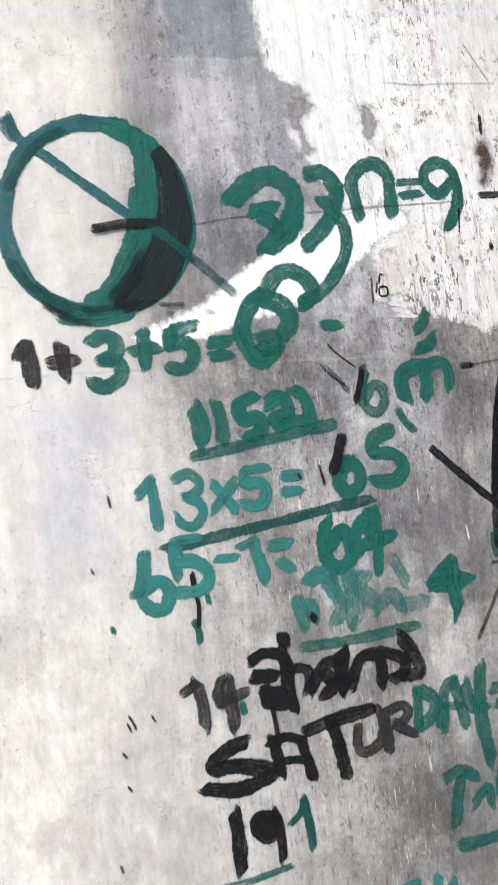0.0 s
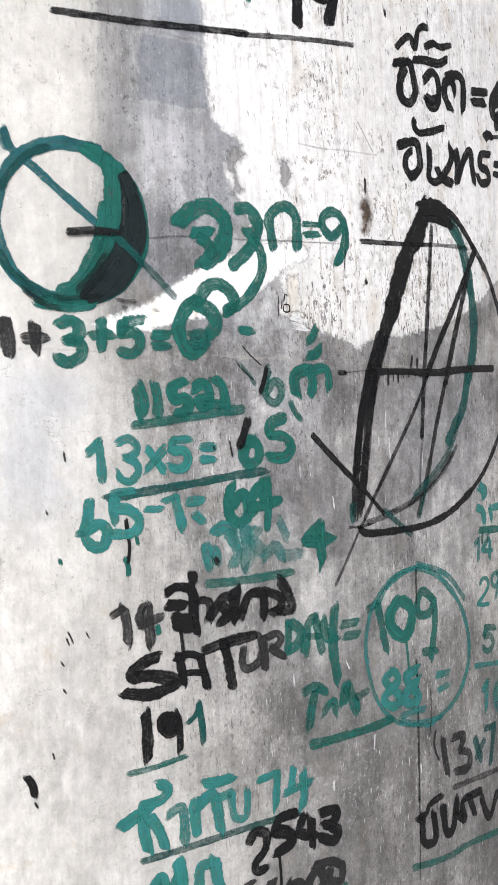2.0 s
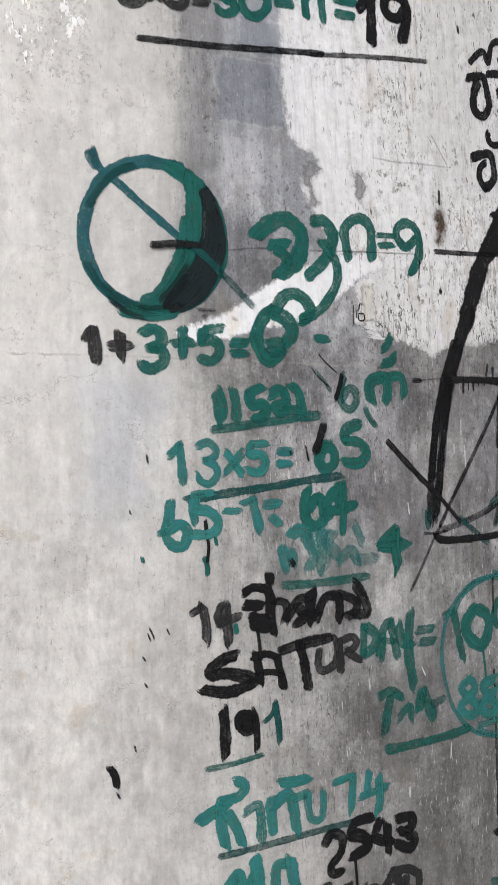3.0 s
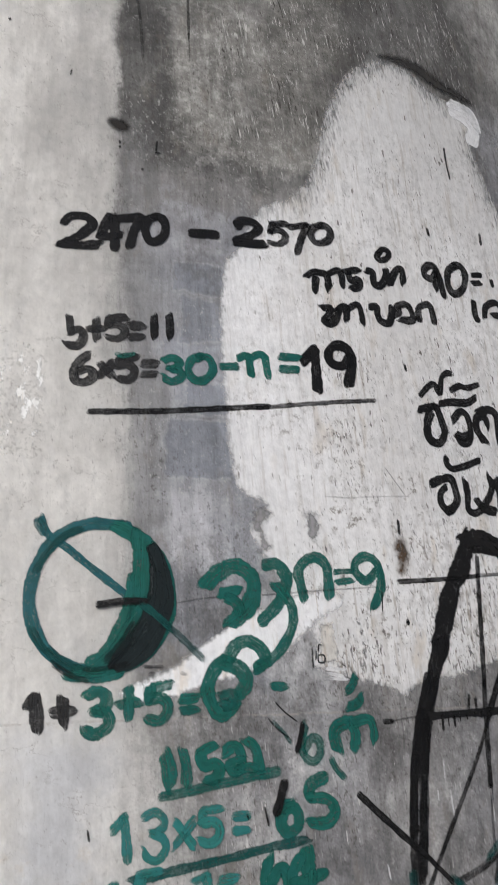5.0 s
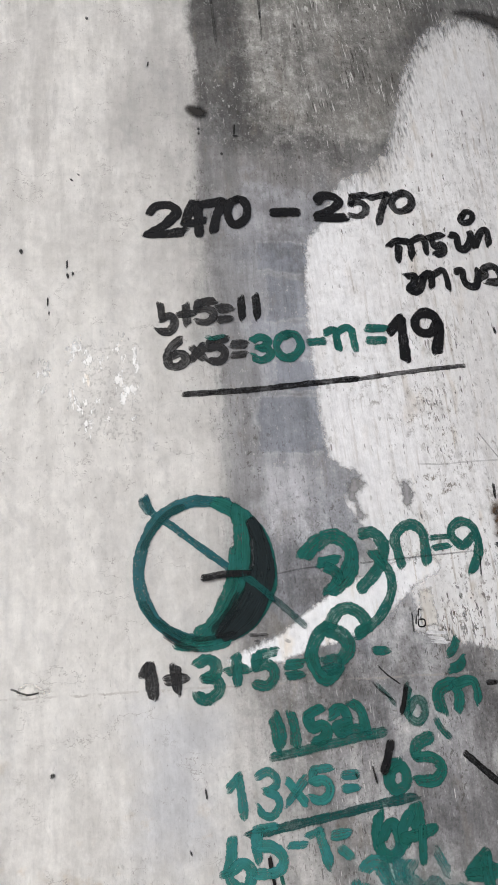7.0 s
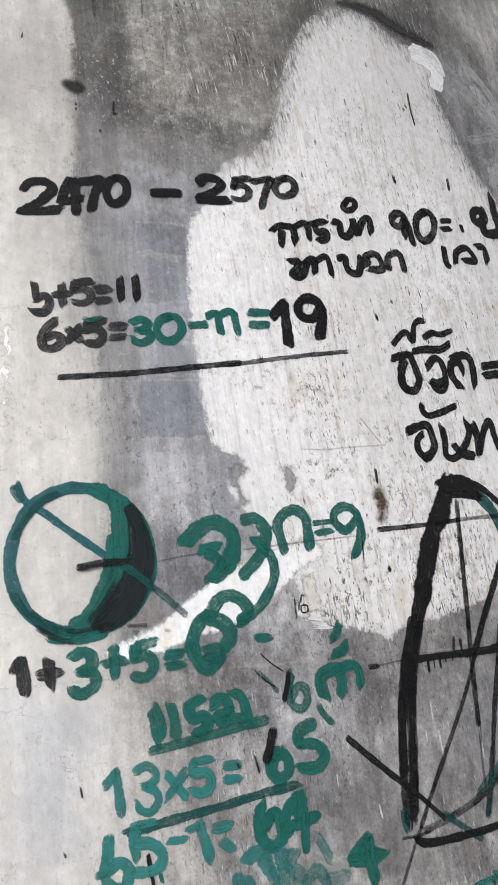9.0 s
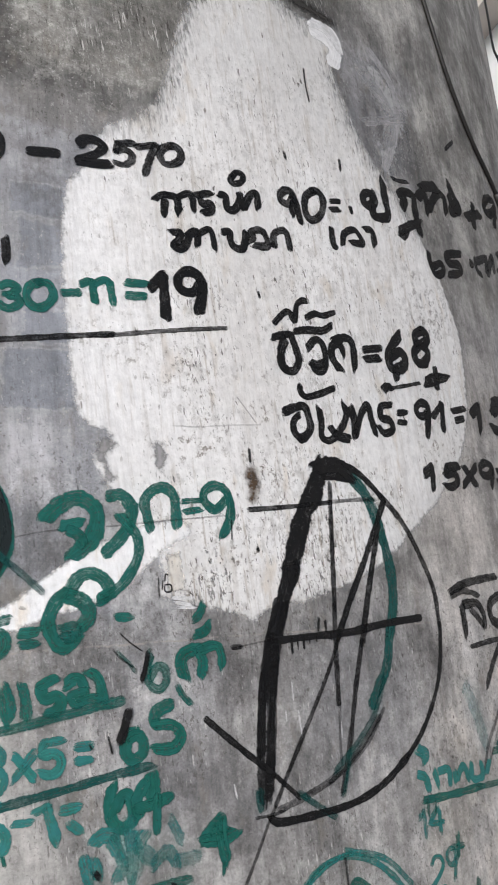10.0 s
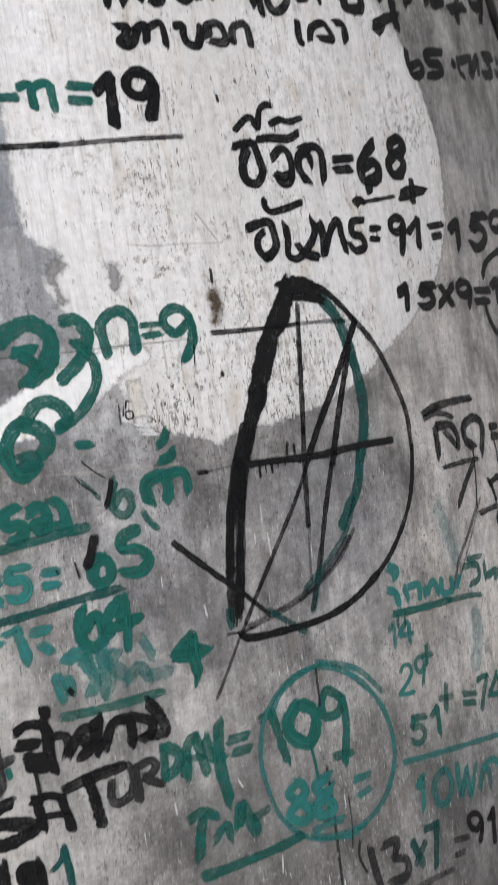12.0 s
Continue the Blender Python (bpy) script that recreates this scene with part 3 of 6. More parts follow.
# ---- the column ----
def build_column():
    rings, turns = (-0.3, 0.4, 0.8, 1.2, 1.6, 2.0, 2.4, 3.0, 4.0, 6.5), 720
    verts = [(RADIUS * math.sin(2 * math.pi * k / turns), -RADIUS * math.cos(2 * math.pi * k / turns), z) for z in rings for k in range(turns)]
    faces = [(r * turns + k, r * turns + (k + 1) % turns, (r + 1) * turns + (k + 1) % turns, (r + 1) * turns + k)
             for r in range(len(rings) - 1) for k in range(turns)]
    faces.append(tuple(range((len(rings) - 1) * turns, len(rings) * turns)))
    ob = finish("column", verts, faces, CONCRETE, smooth=True)
    return tagged(ob, "round weathered concrete column covered in brushed paint writing", "column")


COLUMN = build_column()


def patch(name, label, material, outline, lift=0.12, cell=0.35, margin=1.0):
    """A coat of paint or plaster on the column with a smooth outline, in centimetres."""
    line, _ = bend(outline, 0.25, closed=True)
    low, high = line.min(0) - margin, line.max(0) + margin
    us, vs = np.arange(low[0], high[0] + cell, cell), np.arange(low[1], high[1] + cell, cell)
    gu, gv = np.meshgrid(us, vs)
    flat = np.stack([gu.ravel(), gv.ravel()], 1)
    away = np.full(len(flat), 1e9)
    inside = np.zeros(len(flat), bool)
    for a, b in zip(line, np.roll(line, -1, axis=0)):
        d = b - a
        s = np.clip(((flat - a) @ d) / max(d @ d, 1e-9), 0, 1)
        away = np.minimum(away, np.hypot(*(flat - a - s[:, None] * d).T))
        if a[1] != b[1]:
            inside ^= ((a[1] > flat[:, 1]) != (b[1] > flat[:, 1])) & (flat[:, 0] < d[0] * (flat[:, 1] - a[1]) / (b[1] - a[1]) + a[0])
    rim = np.where(inside, away, -away)
    wide = len(us)
    cells = [(r * wide + k, r * wide + k + 1, (r + 1) * wide + k + 1, (r + 1) * wide + k) for r in range(len(vs) - 1) for k in range(wide - 1)]
    cells = [c for c in cells if max(rim[i] for i in c) > -margin]
    used = sorted({i for c in cells for i in c})
    index = {i: k for k, i in enumerate(used)}
    ob = finish(name, [place(*flat[i], lift) for i in used], [tuple(index[i] for i in c) for c in cells], material, COLUMN, label, True)
    layer = ob.data.attributes.new("rim", "FLOAT", "POINT")
    layer.data.foreach_set("value", [float(np.clip(rim[i], -3, 3)) for i in used])
    return ob


# ---- brush strokes ----
# millimetres off the concrete at which a kind of drawing lies, from the first painted to the last
COATS = {"paint_smear": 0.16, "brush_mark": 0.16, "wash": 0.16, "scratches": 0.18, "underline": 0.28, "ruled_line": 0.28, "ring_shade": 0.85, "crescent": 1.0,
         "crescent_tail": 1.6, "radius_mark": 1.6, "smears": 1.6, "black_tick": 1.0, "black_slash": 1.0, "drip": 1.0, "accent": 1.0, "blot": 1.0}


def brush(strokes, coat_lift):
    """Ribbons for strokes of (millimetres wide, dryness, points): corners, faces, stroke coordinates and brush data."""
    verts, faces, uvs, data = [], [], [], []
    lanes = (-1.0, -0.5, 0.0, 0.5, 1.0)
    for order, (wide, dry, points) in enumerate(strokes):
        lift = coat_lift + 0.022 * (order % 24)
        half = wide / 20 * 1.18
        pts = np.array(points, float)
        first, last = pts[0] - pts[1], pts[-1] - pts[-2]
        pts[0] += first / max(np.hypot(*first), 1e-6) * half * 0.6
        pts[-1] += last / max(np.hypot(*last), 1e-6) * half * 0.7
        line, run = bend(pts, 0.09)
        way = np.gradient(line, axis=0)
        way /= np.maximum(np.hypot(*way.T), 1e-9)[:, None]
        side = np.stack([way[:, 1], -way[:, 0]], 1)
        seed, shift = random.random(), random.uniform(0, 50)
        lead, trail = (max(half, 0.05) * random.uniform(0.8, 1.2), max(half, 0.05) * random.uniform(0.9, 2.2))
        base, skew = len(verts), random.uniform(-0.8, 0.8) * min(1.0, run[-1] / (7 * half + 0.01))
        for c, s, w, r in zip(line, side, way, run):
            swell = 1 + 0.26 * noise.noise((r * 0.8, seed * 60, 0)) + 0.10 * noise.noise((r * 3.5, seed * 60, 3))
            tip = min(r, run[-1] - r)
            near = min(1.0, r / lead, (run[-1] - r) / trail)
            blunt = 0.42 if r < run[-1] / 2 else 0.16
            swell *= blunt + (1 - blunt) * math.sqrt(1 - (1 - near) ** 2)
            slant = skew * (1 - near) * half
            for x in lanes:
                verts.append(place(*(c + s * x * half * swell + w * x * slant), lift))
                uvs.append((x, shift + r))
                data.append((dry, min(tip, 1.0), seed, 1.0))
        n = len(lanes)
        faces += [(base + k * n + j, base + k * n + j + 1, base + (k + 1) * n + j + 1, base + (k + 1) * n + j)[::-1]
                  for k in range(len(line) - 1) for j in range(n - 1)]
    return verts, faces, uvs, data


def painted(name, label, material, strokes):
    verts, faces, uvs, data = brush(strokes, COATS.get(name, 0.34))
    ob = finish(name, verts, faces, material, COLUMN, label, True)
    uv = ob.data.uv_layers.new(name="stroke")
    for loop in ob.data.loops:
        uv.data[loop.index].uv = uvs[loop.vertex_index]
    layer = ob.data.attributes.new("brush", "FLOAT_COLOR", "POINT")
    layer.data.foreach_set("color", [x for row in data for x in row])
    return ob


def drawing(name, label, material, strokes):
    return painted(name, label, material, strokes)


# hand-painted letter forms in a unit square
LETTERS = {}
LETTERS["0"] = [[(.50, 1), (.15, .82), (.02, .45), (.22, .05), (.58, .0), (.92, .30), (.95, .70), (.70, .97), (.38, .98)]]
LETTERS["1"] = [[(.0, .66), (.28, .84), (.52, 1)], [(.50, .98), (.62, .5), (.72, 0)]]
LETTERS["l"] = [[(.35, 1), (.5, .5), (.62, 0)]]
LETTERS["11"] = [[(.0, .72), (.18, .84), (.32, .88)], [(.32, .90), (.36, .45), (.40, .02)], [(.38, .78), (.62, .98), (.82, .90)], [(.84, .90), (.88, .45), (.95, .0)]]
LETTERS["2"] = [[(.06, .72), (.22, .96), (.60, 1), (.80, .78), (.62, .48), (.28, .20), (.02, .02)], [(.02, .04), (.5, .02), (1, .10)]]
LETTERS["3"] = [[(.05, .88), (.45, 1), (.80, .85), (.68, .62), (.35, .52)], [(.35, .54), (.78, .48), (.92, .24), (.62, .02), (.28, .02), (.08, .16)]]
LETTERS["4"] = [[(.55, 1), (.28, .68), (.0, .36)], [(.0, .36), (.5, .38), (1, .44)], [(.70, .92), (.72, .5), (.76, 0)]]
LETTERS["5"] = [[(.18, .92), (.55, .95), (.96, 1)], [(.18, .92), (.14, .74), (.12, .56)], [(.12, .56), (.52, .64), (.86, .46), (.84, .18), (.50, .0), (.08, .08)]]
LETTERS["6"] = [[(.62, 1), (.28, .74), (.06, .40), (.16, .08), (.50, .0), (.84, .14), (.86, .38), (.58, .50), (.24, .38)]]
LETTERS["b"] = [[(.10, 1), (.16, .70), (.20, .45)], [(.20, .48), (.62, .56), (.92, .36), (.70, .06), (.30, .02), (.05, .12)]]
LETTERS["7"] = [[(.0, .86), (.45, .94), (.90, 1)], [(.90, 1), (.62, .5), (.46, 0)]]
LETTERS["8"] = [[(.55, 1), (.18, .86), (.22, .62), (.60, .50), (.88, .28), (.68, .02), (.28, .02), (.08, .24), (.30, .48), (.72, .64), (.80, .86), (.50, 1)]]
LETTERS["9"] = [[(.88, .72), (.58, .46), (.18, .52), (.06, .78), (.30, 1), (.68, .98), (.88, .76), (.90, .45), (.80, .0)]]
LETTERS["+"] = [[(.0, .46), (.5, .50), (1, .56)], [(.48, 1), (.50, .5), (.54, 0)]]
LETTERS["-"] = [[(.0, .4), (.5, .5), (1, .6)]]
LETTERS["="] = [[(.0, .92), (.5, .95), (1, 1)], [(.04, .0), (.5, .02), (.96, .08)]]
LETTERS["x"] = [[(.06, .92), (.5, .5), (.96, .06)], [(.94, .98), (.5, .5), (.04, .02)]]
LETTERS["S"] = [[(.98, .92), (.62, 1), (.22, .86), (.16, .66), (.50, .52), (.90, .42), (.94, .22), (.60, .08), (.0, .0)]]
LETTERS["A"] = [[(.10, .0), (.14, .5), (.18, .94)], [(.10, .90), (.52, 1), (.80, .86)], [(.80, .92), (.86, .5), (.98, .04)], [(.14, .42), (.5, .48), (.88, .50)]]
LETTERS["T"] = [[(.0, .74), (.45, .88), (1, 1)], [(.54, .88), (.66, .45), (.82, 0)]]
LETTERS["U"] = [[(.04, .96), (.14, .40), (.38, .02), (.74, .06), (.92, .40), (.88, 1)]]
LETTERS["R"] = [[(.06, .02), (.08, .5), (.08, .96)], [(.08, .94), (.62, 1), (.84, .74), (.50, .48), (.12, .44)], [(.42, .48), (.70, .26), (1, .04)]]
LETTERS["D"] = [[(.10, .0), (.12, .5), (.12, 1)], [(.12, .98), (.62, .92), (.94, .52), (.66, .10), (.12, .02)]]
LETTERS["Y"] = [[(.0, .96), (.16, .55), (.46, .42), (.80, .60)], [(.92, 1), (.86, .6), (.80, 0)]]
LETTERS["W"] = [[(.0, 1), (.10, .4), (.26, 0)], [(.26, 0), (.40, .5), (.50, .9)], [(.50, .9), (.60, .4), (.74, 0)], [(.74, 0), (.88, .5), (1, 1)]]
LETTERS["m"] = [[(.02, .02), (.0, .45), (.10, .88), (.34, .96), (.46, .55), (.46, .12)], [(.48, .60), (.66, .94), (.90, .92), (.98, .55), (.98, .10)]]
LETTERS["ร"] = [[(.95, .98), (.50, .90), (.10, .92)], [(.12, .90), (.18, .62), (.60, .60), (.88, .42), (.84, .12), (.42, .02), (.10, .20)]]
LETTERS["ม"] = [[(.05, .86), (.28, .94), (.34, .62), (.22, .20), (.05, .22)], [(.22, .10), (.52, .04), (.78, .30)], [(.70, 1), (.86, .5), (.96, .02)]]
LETTERS["ล"] = [[(.02, .05), (.08, .55), (.36, .62), (.42, .10)], [(.10, .72), (.50, 1), (.86, .78), (.92, .04)]]


def inscribe(label, material, wide, dry, rise, lean, letters, boxes):
    """A line of painted letters. Boxes: the lower left corner of each on the column, its width and height, in centimetres."""
    strokes = []
    for letter, (u, v, w, h) in zip(letters, boxes):
        for form in LETTERS[letter]:
            pts = []
            for x, y in form:
                x, y = x + random.uniform(-.02, .02), y + random.uniform(-.02, .02)
                pts.append((u + x * w + y * h * lean, v + y * h + x * w * rise))
            strokes.append((wide * random.uniform(0.92, 1.06), min(0.75, dry * random.uniform(0.75, 1.25)), pts))
    return painted("inscription", label, material, strokes)


# ---- ground ----
tagged(finish("ground", *(lambda s: ([(-s, -s, 0), (s, -s, 0), (s, s, 0), (-s, s, 0)], [(0, 1, 2, 3)]))(900), GROUND), "dusty grey paved ground", "ground", kind="structure")

# ---- coats of paint and stains on the column ----
patch("paint_patch", "large chalky white painted patch with a ragged outline", WHITE, [
    (20.0, 52.2), (18.6, 48.6), (17.6, 45.6), (16.4, 42.3), (15.0, 40.6), (12.4, 38.9), (10.6, 35.3), (9.5, 33.5), (9.1, 26.9), (9.5, 19.6), (9.9, 17.3), (11.7, 16.2),
    (10.3, 15.0), (11.4, 12.8), (13.4, 9.9), (14.6, 7.8), (14.2, 6.3), (16.3, 5.4), (19.4, 4.7), (21.0, 4.1), (22.6, 4.9), (26.1, 5.5),
    (32.2, 7.4), (36.5, 10.0), (41.6, 13.5), (46.3, 18.4), (48.2, 23.4), (48.7, 28.9), (47.3, 33.0), (45.3, 36.4), (41.8, 40.9),
    (38.2, 44.3), (36.2, 48.0), (34.9, 51.6), (36.0, 53.4), (35.2, 55.6), (33.2, 55.8),
    (30.9, 55.6), (27.5, 57.2), (24.5, 56.7), (21.6, 54.6)])
patch("paint_smear", "bright white brushed smear of paint", BRIGHT_WHITE, [
    (2.2, 4.9), (5.4, 6.3), (7.8, 7.9), (10.8, 9.6), (14.2, 10.7), (16.4, 10.9), (16.8, 10.0), (15.2, 9.0), (13.7, 7.8), (12.2, 6.6), (10.2, 5.9), (7.8, 5.2), (4.4, 4.3)], 0.16, 0.2)
patch("flaked_paint", "flaked remains of white paint", FLAKES, [(-7.2, 25.8), (-2.6, 26.0), (-2.7, 19.2), (-4.5, 19.0), (-7.0, 19.6)], 0.12, 0.25)
patch("flaked_paint", "small flake of white paint", FLAKES, [(-9.8, 24.6), (-8.6, 24.8), (-8.6, 23.2), (-9.4, 22.0)], 0.12, 0.15, 0.6)
patch("plaster_chip", "chipped pale spot in the plaster", PAPER, [(-10.2, 4.0), (-9.5, 4.2), (-8.9, 3.85), (-8.3, 3.75), (-9.1, 3.55), (-10.0, 3.6)], 0.12, 0.1, 0.5)
# no depth: the shade inside the hole is a soft black spot
patch("tie_hole", "round hole, its dark inside painted as a flat spot", HOLE_SHADE, [(1.35, 44.7), (1.9, 45.0), (2.6, 44.8), (3.0, 44.4), (2.6, 43.95), (1.9, 43.95)], 0.12, 0.1, 0.5)
patch("rust_spot", "dark rust brown stain", BROWN_STAIN, [(21.3, 14.0), (22.1, 14.6), (22.4, 13.6), (22.0, 12.6), (21.5, 12.2), (21.6, 13.2)], 0.2, 0.12, 0.5)
patch("bare_spot", "bare grey spot in the white paint", GREY_COAT, [(10.8, 16.0), (11.5, 16.4), (12.3, 15.8), (11.7, 14.8), (12.2, 13.6), (11.0, 13.0), (11.2, 14.2), (10.5, 14.6)], 0.2, 0.12, 0.5)
patch("bare_spot", "bare grey spot in the white paint", GREY_COAT, [(14.4, 15.9), (14.5, 16.0), (15.3, 16.1), (15.4, 16.0), (15.5, 15.1), (15.1, 14.2), (14.8, 14.2), (14.7, 15.0)], 0.2, 0.12, 0.5)
patch("sticker_remnant", "torn paper sticker remnant", PAPER, [(15.0, 8.7), (15.1, 8.8), (15.9, 8.8), (16.0, 8.7), (16.3, 6.5), (16.2, 6.35), (15.0, 6.3), (14.9, 6.4)], 0.2, 0.1, 0.4)

for outline in ([(38.2, 54.0), (41.5, 55.0), (44.5, 51.0), (43.6, 47.0), (42.2, 49.0), (40.5, 52.0)],
                [(42.0, 49.6), (43.6, 49.4), (43.4, 46.0), (42.4, 43.6), (41.6, 44.6)],
                [(38.6, 46.6), (41.5, 46.0), (42.0, 43.0), (40.2, 42.2)]):
    patch("cement_smear", "pale grey smear of cement", CEMENT, outline, 0.1, 0.25, 2.0)

# ---- painted writing and figures ----
inscribe('black painted date range 2470 - 2570', BLACK, 6.4, 0.18, 0.02, 0.03, ['2', '4', '7', '0', '-', '2'],
         [(-1.8, 34.0, 2.6, 2.4), (0.8, 34.0, 1.4, 2.8), (2.1, 34.4, 1.7, 2.4), (3.9, 35.0, 1.5, 2.0), (7.2, 35.8, 1.9, 0.6), (10.5, 35.8, 2.3, 1.9)])
inscribe('dry brushed black end of the year 2570', BLACK, 5.4, 0.34, 0.12, 0.12, ['5', '7', '0'],
         [(13.0, 36.1, 1.6, 1.9), (14.6, 35.7, 1.7, 2.5), (16.5, 36.9, 1.8, 1.6)])
inscribe('worn black painted sum 6+5=11', WORN_BLACK, 5.7, 0.28, 0.03, 0.02, ['b', '+', '5', '='],
         [(-1.2, 26.6, 1.2, 2.1), (0.2, 27.2, 1.0, 1.4), (1.3, 27.3, 1.4, 1.6), (2.9, 27.5, 0.9, 0.9)])
inscribe('black and green painted number 11', BLACK, 5.5, 0.25, 0.00, 0.06, ['l', 'l'],
         [(4.3, 27.6, 0.4, 1.6), (5.3, 27.7, 0.5, 1.7)])
inscribe('worn black painted multiplication 6x5=', WORN_BLACK, 6.0, 0.3, 0.00, 0.06, ['6', 'x', '5', '='],
         [(-0.8, 24.1, 1.5, 1.9), (0.9, 24.6, 0.9, 0.9), (2.0, 24.4, 1.3, 1.7), (3.7, 24.9, 0.9, 0.8)])
inscribe('green painted numbers 30-11=', GREEN, 5.7, 0.25, 0.03, 0.07, ['3', '0', '-', '11', '='],
         [(5.0, 24.5, 1.4, 1.7), (6.7, 24.7, 1.8, 1.8), (9.1, 25.7, 1.1, 0.5), (10.3, 25.4, 2.3, 1.7), (13.4, 26.2, 1.4, 1.0)])
inscribe('bold black painted number 19', BLACK, 7.6, 0.15, 0.05, 0.11, ['1', '9'],
         [(15.0, 24.9, 1.7, 3.2), (16.9, 25.6, 2.3, 3.0)])
drawing('ruled_line', 'long thin black brushed line', BLACK, [(4.0, 0.35, [(0.3, 22.1), (3.9, 22.3), (6.9, 22.6), (12.4, 23.3)]), (3.2, 0.44, [(11.6, 23.1), (16.6, 24.0), (20.9, 24.7)])])
drawing('accent', 'green stroke over the five', GREEN, [(3.0, 0.4, [(2.0, 26.2), (2.5, 26.1), (3.2, 26.3)])])
drawing('radius_mark', 'short black brushed line in the circle', BLACK, [(4.0, 0.2, [(1.0, 9.9), (2.4, 10.1), (3.9, 10.1)])])
drawing('letters', 'green painted Thai letters with a curled tail', GREEN, [(10, 0.28, [(7.6, 11.1), (8.4, 11.9), (9.6, 12.3), (10.6, 11.6), (10.6, 10.5), (10.1, 9.6), (9.1, 8.8)]), (6.5, 0.2, [(8.5, 10.6), (9.1, 10.7), (9.7, 10.8)]), (7, 0.3, [(8.9, 10.3), (9.5, 10.0), (9.7, 9.4)]), (7.5, 0.3, [(11.5, 12.4), (12.3, 12.5), (12.9, 11.7), (12.8, 10.8), (12.2, 9.9), (11.1, 8.9)]), (6, 0.3, [(12.1, 11.2), (13.1, 10.0), (13.2, 8.8), (12.6, 7.6), (11.6, 6.6), (10.7, 6.2)])])
drawing('letter', 'round green painted Thai letter', GREEN, [(7.6, 0.28, [(8.8, 6.6), (9.3, 7.4), (10.1, 7.7), (10.9, 7.3), (11.2, 6.6), (10.6, 6.1)]), (8, 0.25, [(8.8, 6.7), (8.0, 6.1), (7.5, 4.9), (7.8, 3.9), (8.4, 3.5), (9.1, 4.0)]), (8.5, 0.3, [(8.7, 6.4), (9.6, 6.0), (9.9, 5.2), (9.4, 4.6)]), (7, 0.4, [(8.3, 4.5), (9.0, 4.6), (9.0, 4.1), (8.4, 4.0)])])
drawing('letters', 'green painted Thai letter and nine', GREEN, [(6.6, 0.3, [(14.1, 10.3), (13.9, 11.3), (13.8, 12.1), (14.4, 12.8), (15.2, 13.0), (15.8, 12.5), (15.9, 11.6), (15.9, 10.5)]), (3.6, 0.3, [(16.4, 12.1), (17.8, 12.2)]), (4, 0.3, [(16.5, 11.4), (17.7, 11.6)]), (6.4, 0.28, [(19.6, 12.3), (18.8, 11.6), (18.1, 12.0), (18.0, 12.7), (18.7, 13.2), (19.5, 13.0), (19.9, 12.2), (19.8, 11.0), (19.1, 9.8)])])
inscribe('worn black painted 1+', WORN_BLACK, 6.5, 0.3, -0.05, 0.00, ['1', '+'],
         [(-2.8, 3.1, 0.8, 1.8), (-1.4, 3.3, 1.1, 1.4)])
inscribe('green painted sum 3+5=', GREEN, 6.3, 0.3, -0.02, 0.04, ['3', '+', '5', '='],
         [(0.3, 2.7, 1.5, 2.3), (2.2, 3.5, 1.2, 1.6), (3.8, 3.3, 1.4, 2.0), (5.9, 3.8, 0.9, 0.7)])
drawing('dash', 'short green dash', GREEN, [(5.1, 0.3, [(11.6, 5.0), (12.5, 5.0)])])
drawing('slashes', 'thin black and green slashes', BLACK, [(1.0, 0.4, [(11.7, 4.1), (12.3, 3.5), (13.1, 2.9)]), (1.0, 0.5, [(11.2, 3.2), (11.7, 2.6), (12.5, 2.0)])])
drawing('slash', 'short green slash', GREEN, [(2.0, 0.5, [(11.5, 3.0), (12.1, 2.4), (12.6, 1.7)])])
drawing('black_slash', 'bold black slash', BLACK, [(3.0, 0.2, [(13.4, 2.8), (13.2, 2.0), (12.9, 1.2)])])
inscribe('faded green painted multiplication 13x5=', FADED_GREEN, 5.0, 0.34, -0.08, 0.04, ['1', '3', 'x', '5', '='],
         [(1.9, -3.8, 1.2, 2.2), (3.5, -3.9, 1.5, 2.4), (5.3, -3.4, 1.2, 1.4), (6.7, -3.3, 1.4, 1.8), (8.8, -2.8, 0.9, 0.8)])
drawing('underline', 'dark green brushed underline', DARK_GREEN, [(5.0, 0.35, [(3.0, -4.9), (5.1, -4.6), (8.4, -4.2), (11.2, -3.8), (13.3, -3.6)])])
drawing('ring', 'thin pale green ring around the number', FADED_GREEN, [(4.0, 0.45, [(22.3, -13.0), (23.5, -11.6), (25.9, -10.8), (28.6, -11.6), (31.0, -13.7), (32.2, -16.2), (32.1, -18.7), (30.4, -20.9), (27.4, -22.1)]), (3.0, 0.5, [(27.4, -22.1), (24.4, -21.3), (22.4, -19.7), (21.4, -17.3), (21.2, -15.0), (22.0, -12.8), (24.1, -11.1), (26.8, -10.7)]), (4.0, 0.5, [(26.3, -10.5), (29.6, -11.6), (31.8, -13.6)])])
drawing('specks', 'small black paint flecks', BLACK, [(4.0, 0.2, [(-1.6, -19.7), (-1.3, -20.2), (-1.2, -20.8)]), (1.0, 0.3, [(0.7, -12.1), (0.9, -12.5), (1.0, -12.8)]), (1.0, 0.3, [(0.6, -12.4), (0.8, -12.9)]), (1.0, 0.3, [(1.7, -12.2), (1.9, -12.6)]), (1.0, 0.3, [(0.3, -13.7), (0.5, -14.0)]), (1.0, 0.3, [(0.4, -15.2), (0.6, -15.5)]), (1.0, 0.3, [(-0.2, -18.6), (-0.1, -19.0)]), (1.0, 0.3, [(-1.2, -21.1), (-1.0, -21.5)]), (1.0, 0.3, [(0.6, -2.2), (0.7, -2.8)]), (1.0, 0.3, [(-0.4, -5.4), (-0.3, -5.7)])])
